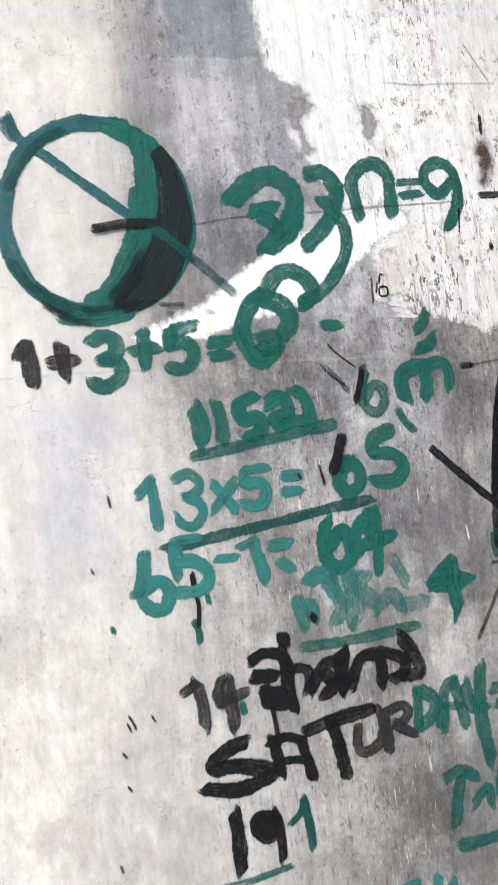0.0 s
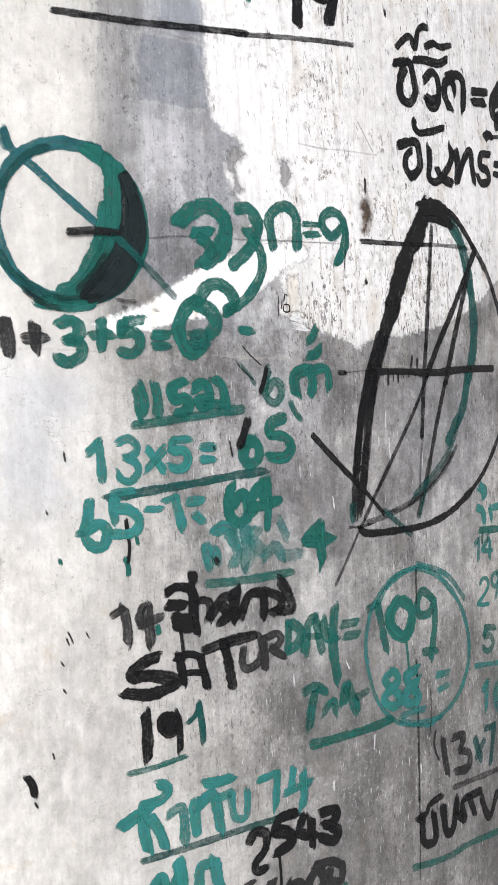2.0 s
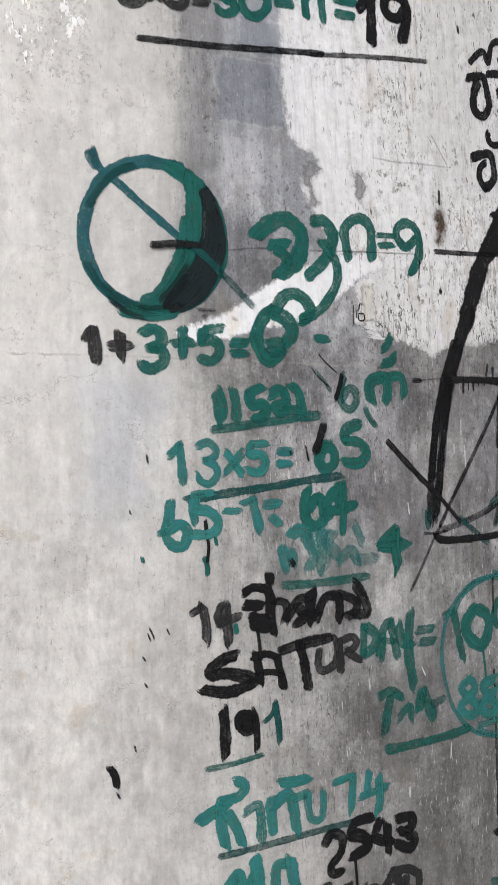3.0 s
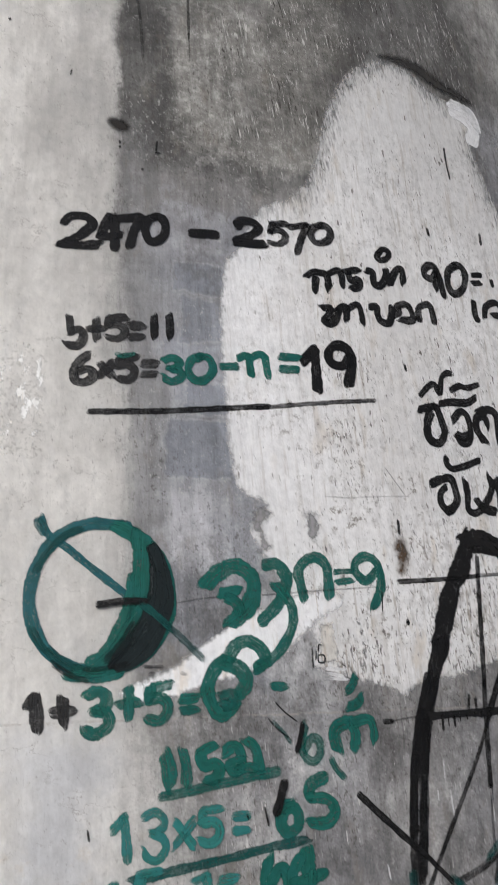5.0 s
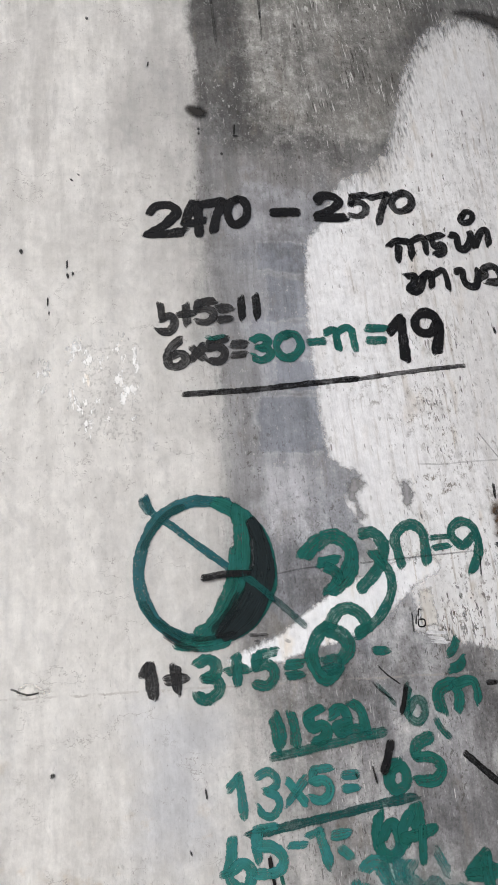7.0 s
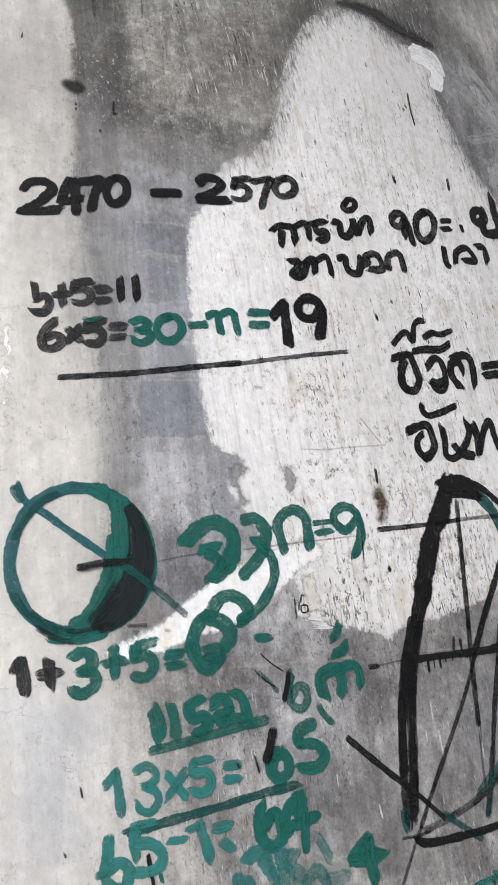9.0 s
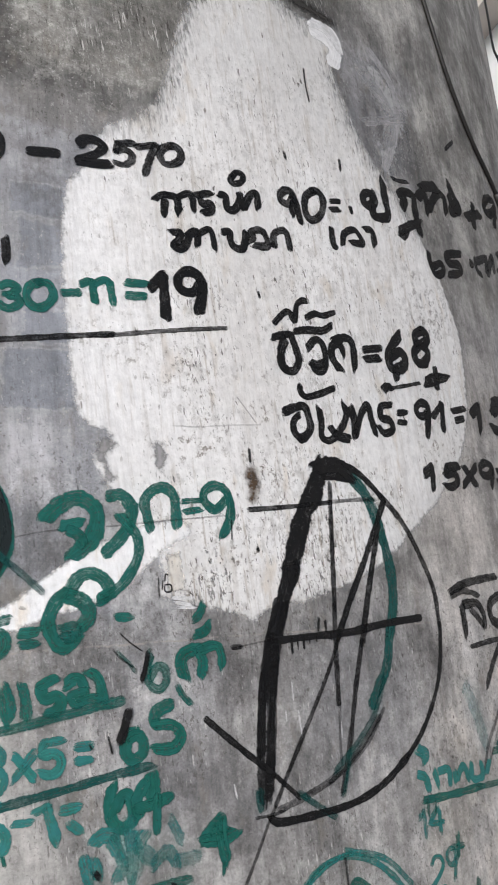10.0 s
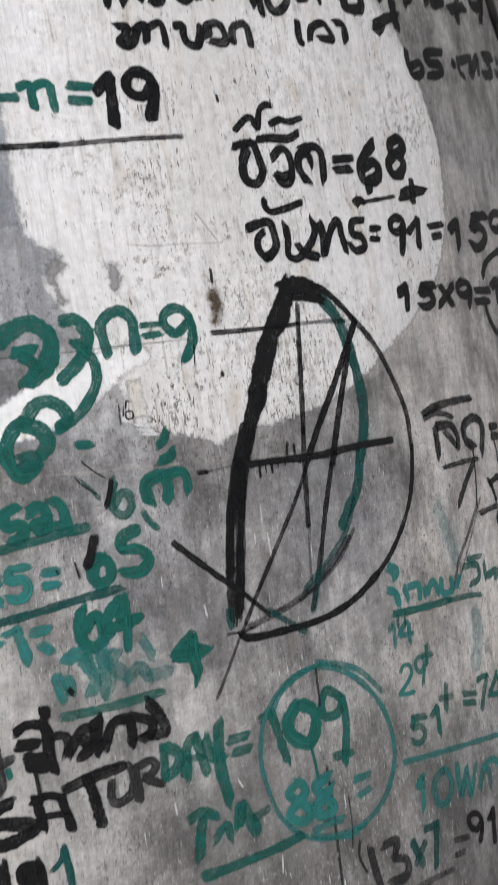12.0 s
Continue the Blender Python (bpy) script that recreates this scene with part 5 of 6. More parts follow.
drawing('wash', 'pale green washed runs', PALE_GREEN, [(11.0, 0.6, [(40.7, -1.6), (41.7, -3.8), (42.3, -6.0)]), (14.0, 0.6, [(44.0, -10.4), (43.9, -12.4), (42.9, -14.2)]), (12.0, 0.6, [(49.6, -9.6), (48.9, -12.0), (48.5, -15.3)])])
inscribe('faded green painted number 51', GREEN, 5.1, 0.35, -0.26, 0.19, ['5', '1'],
         [(34.0, -17.8, 1.7, 1.8), (36.4, -17.8, 1.3, 1.9)])
inscribe('green painted numbers =74', GREEN, 5.2, 0.35, -0.23, 0.28, ['+', '=', '7', '4'],
         [(37.6, -16.4, 1.5, 1.8), (40.6, -16.6, 1.7, 0.7), (42.3, -17.5, 1.6, 2.5), (44.1, -17.7, 2.1, 2.4)])
drawing('underline', 'pale green brushed underline', FADED_GREEN, [(4.1, 0.45, [(33.1, -18.9), (37.1, -19.3), (44.8, -20.1)])])
inscribe('faded green painted 10 and letters', FADED_GREEN, 5.5, 0.45, -0.32, 0.23, ['1', '0', 'W', 'ล'],
         [(33.8, -22.4, 0.9, 2.2), (35.6, -22.5, 2.1, 2.2), (38.3, -22.8, 2.3, 2.2), (41.3, -23.3, 3.1, 2.2)])
inscribe('bold black painted number 91', BLACK, 5.2, 0.2, -0.34, 0.24, ['9', '1'],
         [(38.9, -26.3, 1.9, 1.9), (41.5, -27.2, 1.1, 2.3)])
drawing('pencil_line', 'thin faint line through the word', WORN_BLACK, [(1.0, 0.62, [(5.7, 10.0), (7.5, 10.3), (9.7, 10.4)]), (1.0, 0.65, [(11.2, 10.5), (13.5, 10.7), (15.9, 10.9), (19.6, 11.2)])])
# soft-edged arc of black spray paint
patch("spray_arc", "soft spray-painted black arc above the white patch", SPRAY_BLACK, [(25.0, 57.4), (27.0, 58.2), (29.4, 58.4), (31.8, 57.6), (35.6, 57.0), (35.4, 56.4), (31.4, 56.4), (28.6, 57.2)], 0.22, 0.15, 0.9)
drawing('cement_stroke', 'curved pale cement brush mark', CEMENT_STROKE, [(11.0, 0.45, [(40.4, 56.0), (42.8, 54.2), (43.8, 51.5), (42.8, 48.2), (41.6, 45.8), (40.2, 43.4)]), (16.0, 0.6, [(38.4, 53.0), (40.6, 51.8), (42.2, 49.6), (41.4, 46.4)]), (9.0, 0.6, [(38.2, 47.4), (40.0, 48.2), (42.6, 49.4), (44.6, 50.4)])])
drawing('brush_mark', 'pale brushed swirl at the top of the patch', WHITE_STROKE, [(15.1, 0.3, [(32.9, 54.8), (34.7, 54.5), (35.5, 53.4), (35.0, 52.2)]), (12.2, 0.45, [(33.2, 55.5), (35.2, 55.4), (36.1, 54.0)])])
drawing('brush_mark', 'thin white marks under the patch', WHITE_STROKE, [(2.0, 0.45, [(15.3, 6.0), (16.7, 5.9)]), (2.0, 0.5, [(15.4, 5.7), (16.5, 5.5)]), (2.0, 0.5, [(15.5, 5.4), (16.8, 5.3)])])
drawing('scratch', 'hairline scratches in the white paint', BLACK, [(1.0, 0.6, [(21.2, 19.6), (21.9, 18.7), (22.6, 17.8)]), (0.0, 0.6, [(23.6, 14.9), (24.7, 13.7), (25.8, 12.6)]), (1.0, 0.7, [(16.1, 17.2), (17.9, 17.2), (19.6, 17.4), (23.0, 17.7)]), (1.0, 0.4, [(14.4, 7.3), (14.4, 6.0)]), (1.0, 0.4, [(14.7, 7.1), (14.6, 6.5)])])
drawing('flecks', 'dark flecks and drops on the white paint', BLACK, [(3.0, 0.2, [(21.7, 9.0), (21.8, 8.8)]), (2.0, 0.3, [(21.8, 15.9), (21.8, 14.9)]), (3.0, 0.3, [(27.9, 40.9), (28.0, 40.3)]), (2.0, 0.3, [(31.2, 50.0), (31.2, 48.4), (31.4, 46.8)]), (3.0, 0.3, [(34.1, 42.2), (34.1, 41.1)]), (2.0, 0.3, [(23.9, 28.0), (24.0, 27.5)]), (2.2, 0.4, [(18.0, 8.3), (18.1, 8.1)]), (1.0, 0.3, [(19.9, 10.9), (19.8, 9.6)]), (4.1, 0.3, [(54.4, 52.1), (53.1, 51.0), (52.2, 50.2)])])
drawing('stain_streak', 'black run on the dark concrete', BLACK, [(2.0, 0.55, [(7.5, 58.2), (7.5, 55.8), (7.5, 53.5)]), (1.0, 0.6, [(7.5, 54.1), (7.5, 52.4), (7.5, 51.2)]), (2.0, 0.65, [(3.3, 57.6), (3.7, 54.7), (3.9, 50.8)])])
drawing('print', 'small printed marks on the sticker', BLACK, [(1.0, 0.2, [(14.9, 7.5), (14.8, 7.0)]), (1.0, 0.2, [(14.9, 7.5), (15.1, 7.4)]), (1.0, 0.2, [(14.8, 6.8), (14.8, 6.4), (15.2, 6.4), (15.2, 6.8), (14.8, 6.8)])])
drawing('scratches', 'short bright scratches in the concrete', WHITE_STROKE, [(1.0, 0.5, [(27.3, -19.3), (27.3, -20.3)]), (1.0, 0.5, [(21.9, -21.5), (21.8, -22.6)]), (1.0, 0.5, [(19.4, -16.2), (19.7, -16.8)]), (1.0, 0.5, [(26.1, -24.8), (26.1, -25.8)]), (1.0, 0.5, [(15.1, -16.4), (15.2, -17.2)]), (0.0, 0.5, [(15.5, -19.9), (15.6, -20.6)]), (1.0, 0.5, [(18.5, -5.4), (18.6, -6.2)]), (1.0, 0.5, [(26.4, -24.5), (26.5, -25.3)]), (2.0, 0.5, [(18.2, -23.8), (18.2, -24.4)])])
drawing('scratches', 'pale scratches inside the figure', WHITE_STROKE, [(0.0, 0.5, [(23.2, 1.6), (23.2, 0.4)]), (1.0, 0.5, [(23.4, 0.2), (23.4, -1.0)]), (1.0, 0.5, [(23.7, -1.6), (23.8, -3.3)]), (1.0, 0.5, [(27.1, -1.6), (27.1, -3.7)]), (0.0, 0.5, [(28.4, 0.5), (28.4, -0.6)]), (1.0, 0.5, [(22.7, -1.5), (22.7, -2.2)]), (0.0, 0.5, [(25.0, 0.4), (25.0, -0.3)]), (1.0, 0.5, [(34.9, 1.6), (34.9, 1.2)])])
drawing('ring', 'green painted circle with a loose diagonal', GREEN, [(5.0, 0.2, [(2.5, 14.7), (3.9, 13.9), (4.9, 12.7), (5.4, 11.1), (5.4, 9.5), (4.8, 8.0), (3.8, 6.9), (2.4, 6.2), (0.9, 6.0)]), (8.0, 0.2, [(2.0, 14.7), (3.0, 14.2), (3.6, 13.5)]), (11.0, 0.2, [(3.6, 14.1), (3.6, 12.2), (3.4, 10.0)]), (8.0, 0.25, [(3.1, 11.5), (3.0, 10.1), (2.4, 8.6), (1.5, 7.2), (0.6, 6.5)]), (10.0, 0.25, [(3.6, 10.1), (3.0, 8.6), (2.1, 7.1), (1.1, 6.2)]), (9.0, 0.3, [(-0.4, 6.1), (1.0, 5.9), (2.5, 6.2)])])
drawing('ring', 'blue-green painted side of the circle with a loose tail', BLUE_GREEN, [(7.2, 0.24, [(3.0, 14.5), (1.5, 14.8), (0.1, 14.7), (-1.3, 14.0), (-2.3, 12.8), (-2.8, 11.4), (-2.9, 9.9), (-2.5, 8.4), (-1.7, 7.2), (-0.5, 6.4), (0.9, 6.0)]), (4.6, 0.3, [(-2.4, 15.2), (-2.0, 14.2), (-0.8, 13.3), (0.9, 11.9), (2.7, 10.5)]), (7.0, 0.4, [(-2.5, 15.0), (-2.2, 14.3)])])
drawing('ring_shade', 'dark strokes along the circle', DARK_GREEN, [(4.0, 0.5, [(-2.6, 11.9), (-2.1, 12.8), (-1.6, 13.5), (-0.9, 14.1), (-0.0, 14.5)]), (4.1, 0.5, [(-2.7, 8.6), (-2.3, 7.8), (-1.7, 7.2), (-1.1, 6.6), (-0.4, 6.2)]), (3.0, 0.55, [(0.5, 6.3), (-0.3, 6.5), (-1.0, 6.9), (-1.7, 7.5)])])
drawing('crescent', 'black painted crescent filling the circle edge', GREEN_BLACK, [(5.0, 0.45, [(4.1, 13.4), (4.3, 12.6), (4.3, 11.5), (4.1, 10.1), (3.5, 8.7), (2.6, 7.5), (1.8, 6.4)]), (6.0, 0.2, [(4.2, 13.4), (4.5, 12.6), (4.6, 11.5), (4.4, 10.1), (3.8, 8.6), (3.0, 7.4), (2.0, 6.4)]), (6.0, 0.12, [(4.3, 13.4), (4.6, 12.6), (4.8, 11.4), (4.7, 10.0), (4.2, 8.5), (3.3, 7.3), (2.2, 6.3)])])
drawing('crescent', 'black painted crescent filling the circle edge', GREEN_BLACK, [(5.0, 0.12, [(4.3, 13.4), (4.8, 12.6), (5.0, 11.4), (5.0, 9.9), (4.5, 8.4), (3.7, 7.2), (2.4, 6.3)]), (4.1, 0.18, [(4.4, 13.4), (4.9, 12.5), (5.2, 11.4), (5.3, 9.9), (4.8, 8.4), (4.0, 7.1), (2.6, 6.2)]), (6.0, 0.5, [(3.2, 8.8), (2.6, 7.7), (1.7, 6.7)]), (6.0, 0.2, [(4.1, 10.1), (3.9, 9.1), (3.3, 8.0)])])
drawing('crescent_tail', 'dark green diagonal tail over the crescent', DARK_GREEN, [(4.1, 0.3, [(3.5, 10.0), (4.3, 9.4), (5.3, 8.5)]), (4.1, 0.5, [(5.2, 8.6), (6.2, 7.7), (7.2, 6.7)])])
drawing('smears', 'black smears along the circle bottom', BLACK, [(3.0, 0.55, [(-1.5, 6.6), (-0.4, 5.9), (0.5, 5.6)]), (3.0, 0.6, [(0.3, 6.2), (1.7, 6.3), (2.8, 6.5)]), (2.0, 0.5, [(3.7, 6.3), (4.8, 6.3)]), (2.0, 0.5, [(4.0, 5.9), (4.3, 5.9)]), (2.0, 0.55, [(5.9, 5.9), (6.2, 5.8)])])
drawing('word', 'green painted Thai word with underline', GREEN, [(8.0, 0.3, [(4.9, 1.4), (5.1, 0.7), (5.2, -0.2)]), (6.0, 0.35, [(5.9, 1.6), (6.1, 0.8), (6.1, -0.2)]), (7.0, 0.2, [(7.0, 1.3), (7.2, 0.7), (7.8, 0.8), (8.1, 0.4), (7.7, 0.0), (7.3, -0.0)]), (5.1, 0.2, [(6.9, 1.4), (7.5, 1.7), (7.9, 1.8)]), (6.1, 0.25, [(8.4, 1.4), (9.0, 1.7), (9.4, 1.3), (9.4, 0.6), (9.0, 0.3), (8.7, 0.7), (9.5, 0.9)]), (6.0, 0.25, [(9.7, 2.0), (10.3, 1.5), (10.5, 0.3)]), (5.0, 0.3, [(9.1, 0.3), (9.8, 0.5), (10.3, 0.4)]), (5.1, 0.4, [(4.6, -0.8), (6.7, -0.5), (8.7, -0.2), (11.7, 0.2)])])
drawing('word', 'green painted 6 and Thai letters', GREEN, [(5.1, 0.4, [(13.6, 2.7), (13.3, 1.7), (13.4, 1.0), (14.0, 0.6), (14.5, 1.1), (14.4, 1.8), (13.9, 1.9), (13.5, 1.3)]), (8.1, 0.25, [(15.7, 1.2), (15.5, 2.0), (15.9, 2.6), (16.7, 2.8)]), (7.1, 0.25, [(16.7, 2.7), (17.0, 2.0), (16.8, 1.2)]), (6.1, 0.25, [(16.9, 2.7), (17.9, 2.9), (18.3, 2.4), (18.3, 1.6)]), (7.0, 0.25, [(16.7, 3.7), (17.2, 3.8), (17.6, 4.2)]), (5.1, 0.3, [(17.3, 5.5), (17.0, 4.9), (16.6, 4.6)]), (4.1, 0.35, [(15.2, 0.7), (15.5, 0.1), (16.0, -0.4)])])
drawing('black_tick', 'black slash over the six', BLACK, [(5.1, 0.25, [(12.0, -0.4), (11.7, -1.3), (11.4, -2.1)]), (1.0, 0.3, [(10.7, -1.7), (10.8, -2.2), (10.9, -2.7)]), (1.0, 0.3, [(9.6, -2.0), (9.7, -2.3)])])
drawing('number', 'green painted number 65', GREEN, [(7.1, 0.25, [(12.3, -1.5), (11.7, -2.4), (12.0, -3.1), (12.7, -2.9), (12.8, -2.2), (12.4, -1.8), (11.8, -2.1)]), (7.1, 0.3, [(14.7, -0.3), (13.7, -0.7), (13.6, -1.4)]), (7.1, 0.25, [(13.6, -1.4), (14.7, -1.5), (15.2, -2.2), (14.6, -2.8), (13.5, -2.7)])])
drawing('number', 'dense green painted number 64', GREEN, [(7.1, 0.15, [(10.8, -4.4), (10.6, -5.5), (10.8, -6.4), (11.4, -6.7), (12.0, -6.2), (11.9, -5.3), (11.4, -5.0), (10.9, -5.8)]), (9.1, 0.15, [(13.2, -4.2), (13.2, -5.3)]), (7.1, 0.2, [(12.8, -4.5), (12.2, -5.4), (12.4, -6.1)]), (6.1, 0.2, [(12.2, -5.8), (13.2, -5.7), (14.3, -5.4)]), (5.1, 0.25, [(13.5, -5.3), (13.4, -6.1), (13.3, -7.2)])])
drawing('sum', 'faded green painted sum 65-1=', FADED_GREEN, [(6.0, 0.3, [(2.0, -5.0), (1.9, -6.0), (1.7, -6.8), (2.1, -7.5), (2.8, -7.5), (3.0, -6.7), (2.5, -6.3), (1.9, -6.7)]), (4.0, 0.4, [(1.3, -6.8), (1.8, -6.7)]), (6.0, 0.35, [(3.5, -4.7), (3.4, -5.5), (3.5, -6.2)]), (4.0, 0.4, [(3.3, -4.6), (4.6, -4.5)]), (6.0, 0.35, [(3.5, -5.5), (4.3, -5.6), (4.9, -6.2), (4.5, -6.9), (3.3, -6.9)]), (4.0, 0.4, [(5.3, -5.6), (6.3, -5.6)]), (4.0, 0.4, [(6.4, -5.2), (7.2, -4.9)]), (6.0, 0.4, [(7.1, -5.0), (7.3, -5.8), (7.6, -6.8)]), (5.0, 0.4, [(7.9, -5.3), (8.9, -5.2)]), (5.0, 0.4, [(8.3, -6.0), (8.9, -6.5)])])
drawing('smudged_word', 'smudged pale green painted word', FADED_GREEN, [(7.9, 0.45, [(9.7, -7.2), (10.2, -6.9), (10.9, -7.1)]), (6.2, 0.50, [(9.6, -8.1), (9.8, -9.0)]), (6.2, 0.50, [(9.0, -7.9), (9.3, -9.3)]), (7.0, 0.50, [(10.6, -7.3), (11.2, -8.5), (10.8, -9.2)]), (7.0, 0.60, [(11.7, -7.0), (11.8, -8.4), (11.6, -9.5)]), (7.9, 0.60, [(12.6, -7.2), (12.2, -7.8), (13.0, -8.6)]), (7.0, 0.60, [(13.0, -8.9), (13.9, -8.3), (14.3, -9.1)]), (5.3, 0.60, [(14.2, -6.7), (14.8, -7.9)]), (7.9, 0.65, [(14.5, -8.9), (15.7, -8.9)]), (13.2, 0.65, [(11.4, -6.6), (11.9, -9.1)])])
drawing('blot', 'small black blot', BLACK, [(3.0, 0.2, [(9.6, -8.7), (9.8, -9.0)])])
drawing('number', 'bold green painted number 4', GREEN, [(7, 0.25, [(17.4, -7.1), (16.6, -7.7), (16.1, -8.2)]), (8, 0.24, [(16.2, -8.2), (17.3, -8.2), (18.3, -8.0)]), (8, 0.22, [(16.9, -7.9), (17.6, -7.9)]), (7, 0.25, [(17.4, -7.3), (17.4, -8.4), (17.6, -9.5)]), (2.2, 0.2, [(17.4, -9.5), (17.3, -10.2)])])
drawing('underline', 'green brushed underline', GREEN, [(5.0, 0.4, [(9.1, -10.2), (11.4, -10.2), (15.2, -10.0)])])
drawing('thin_line', 'thin black vertical drip mark', BLACK, [(2.0, 0.1, [(4.1, -6.1), (4.2, -7.0), (4.3, -7.7), (4.2, -8.6)])])
drawing('thin_line', 'short green ticks', GREEN, [(3.0, 0.2, [(4.0, -8.3), (4.2, -8.8), (4.2, -9.3)]), (2.0, 0.2, [(4.7, -7.1), (4.8, -7.6)]), (2.0, 0.2, [(0.3, -8.1), (0.4, -8.4)]), (3.0, 0.2, [(5.9, -12.3), (6.0, -12.8)])])
drawing('number', 'worn black painted number 14', WORN_BLACK, [(4.0, 0.35, [(3.2, -11.5), (3.9, -11.1)]), (6.0, 0.35, [(3.9, -11.1), (4.1, -12.3), (4.1, -13.1)]), (5.0, 0.35, [(5.1, -11.0), (4.8, -11.8), (5.0, -12.2)]), (5.0, 0.35, [(4.8, -12.2), (5.5, -12.0), (6.2, -11.8)]), (6.0, 0.35, [(5.3, -11.2), (5.4, -12.4), (5.5, -13.4)])])
drawing('word', 'black painted Thai month name', BLACK, [(6.0, 0.15, [(6.5, -10.5), (7.1, -10.2), (7.9, -10.4), (8.2, -10.9), (8.2, -11.9), (8.4, -13.0)]), (7.0, 0.15, [(6.6, -11.2), (7.6, -11.3)]), (11.0, 0.1, [(7.1, -12.2), (7.8, -12.4)]), (6.0, 0.1, [(8.1, -9.5), (8.2, -9.9)]), (5.0, 0.15, [(8.0, -10.1), (8.1, -10.6)]), (5.0, 0.3, [(8.5, -11.1), (9.2, -11.3), (9.2, -12.3)]), (6.0, 0.3, [(9.2, -12.3), (10.0, -11.2), (10.7, -11.1)])])
drawing('word', 'black painted Thai month name', BLACK, [(6.0, 0.3, [(10.0, -11.5), (10.4, -12.2), (9.8, -12.6)]), (7.1, 0.1, [(11.0, -10.7), (10.9, -11.6), (11.0, -12.5)]), (5.0, 0.2, [(10.3, -12.1), (11.4, -12.0)]), (6.0, 0.25, [(11.3, -12.4), (11.9, -11.2), (12.8, -11.1), (13.0, -11.8), (12.9, -12.6)]), (6.0, 0.35, [(13.1, -11.0), (14.2, -11.5), (14.1, -12.2), (13.5, -12.4)]), (6.0, 0.35, [(14.1, -10.4), (14.8, -11.3), (15.0, -12.3), (13.9, -12.3)])])
drawing('drip', 'thin black paint drip', BLACK, [(2.0, 0.1, [(7.3, -12.7), (7.4, -13.5), (7.5, -14.5)])])
drawing('word', 'black painted word part SATUR', BLACK, [(7.0, 0.22, [(5.9, -14.1), (5.1, -14.3), (4.4, -14.8), (4.4, -15.1), (5.3, -15.1), (6.5, -15.4), (7.1, -15.7), (6.5, -16.0), (5.2, -16.2), (3.9, -15.9)]), (5.0, 0.12, [(7.2, -14.1), (7.4, -15.2), (7.5, -15.9)]), (5.0, 0.15, [(7.0, -14.3), (7.9, -14.2), (8.6, -14.5)]), (5.0, 0.15, [(8.6, -14.6), (8.8, -15.4), (9.0, -16.3)]), (4.0, 0.2, [(7.3, -15.3), (8.2, -15.3), (8.9, -15.5)]), (6.0, 0.32, [(8.8, -14.1), (10.3, -13.8), (12.3, -13.6)]), (6.0, 0.28, [(10.1, -13.7), (10.4, -14.9), (10.7, -16.5)])])
drawing('word', 'worn black painted letters UR', WORN_BLACK, [(5.0, 0.35, [(11.5, -14.3), (11.4, -15.2), (11.8, -15.6), (12.6, -15.2), (12.8, -14.2), (12.5, -13.6)]), (6.0, 0.25, [(12.9, -13.9), (13.0, -14.9), (13.0, -15.7)]), (5.0, 0.3, [(13.1, -13.9), (13.9, -13.7), (14.2, -14.2), (13.6, -14.6)]), (5.0, 0.28, [(13.4, -14.5), (14.1, -15.0), (14.5, -15.2)])])
drawing('word', 'green painted word part DAY=', GREEN, [(6, 0.36, [(14.8, -13.1), (14.7, -14.9)]), (6, 0.38, [(14.9, -13.1), (15.7, -13.8), (15.5, -14.5), (14.8, -14.9)]), (6.5, 0.36, [(16.0, -15.2), (16.3, -13.5), (16.9, -13.1)]), (6, 0.38, [(16.9, -13.1), (17.1, -14.1), (17.4, -15.3)]), (4.5, 0.42, [(16.2, -14.2), (17.3, -14.3)]), (6.5, 0.36, [(17.5, -13.3), (17.8, -14.5), (18.6, -14.5)]), (7.5, 0.34, [(18.5, -12.6), (18.3, -15.0), (18.7, -17.4)]), (5.5, 0.4, [(19.1, -13.8), (20.4, -13.8)]), (5.5, 0.4, [(19.3, -14.6), (20.5, -14.6)])])
drawing('number', 'green painted number 109', GREEN, [(5.0, 0.4, [(21.4, -13.1), (22.3, -12.8)]), (6.0, 0.35, [(22.3, -12.8), (22.7, -14.4), (23.1, -16.1)]), (8.0, 0.22, [(24.3, -12.9), (23.5, -13.7), (23.7, -14.7), (24.9, -15.4), (25.6, -14.6), (25.5, -13.4), (24.3, -12.8)]), (6.0, 0.3, [(28.0, -13.2), (26.9, -12.5), (26.3, -13.3), (26.5, -14.1), (27.6, -14.1), (28.1, -13.4)]), (6.0, 0.3, [(28.1, -13.1), (28.2, -14.8), (27.7, -17.4)]), (6.0, 0.4, [(26.9, -16.8), (28.4, -16.9)]), (2.0, 0.2, [(25.0, -15.4), (25.2, -16.7), (25.3, -17.8)])])
drawing('word', 'faded green Thai word with underline', GREEN, [(6.0, 0.38, [(15.9, -17.7), (16.9, -17.5), (17.7, -18.0)]), (6.0, 0.38, [(16.8, -17.8), (16.5, -18.8), (16.3, -20.0)]), (5.0, 0.42, [(17.4, -19.3), (18.3, -18.6), (18.4, -19.5)]), (7.0, 0.35, [(19.4, -17.7), (19.1, -18.9)]), (8.0, 0.38, [(19.5, -17.9), (20.3, -19.6)]), (5.1, 0.5, [(20.2, -18.8), (21.3, -18.5)]), (6.0, 0.35, [(16.4, -21.1), (18.7, -21.1), (21.7, -21.0), (23.5, -20.8)])])
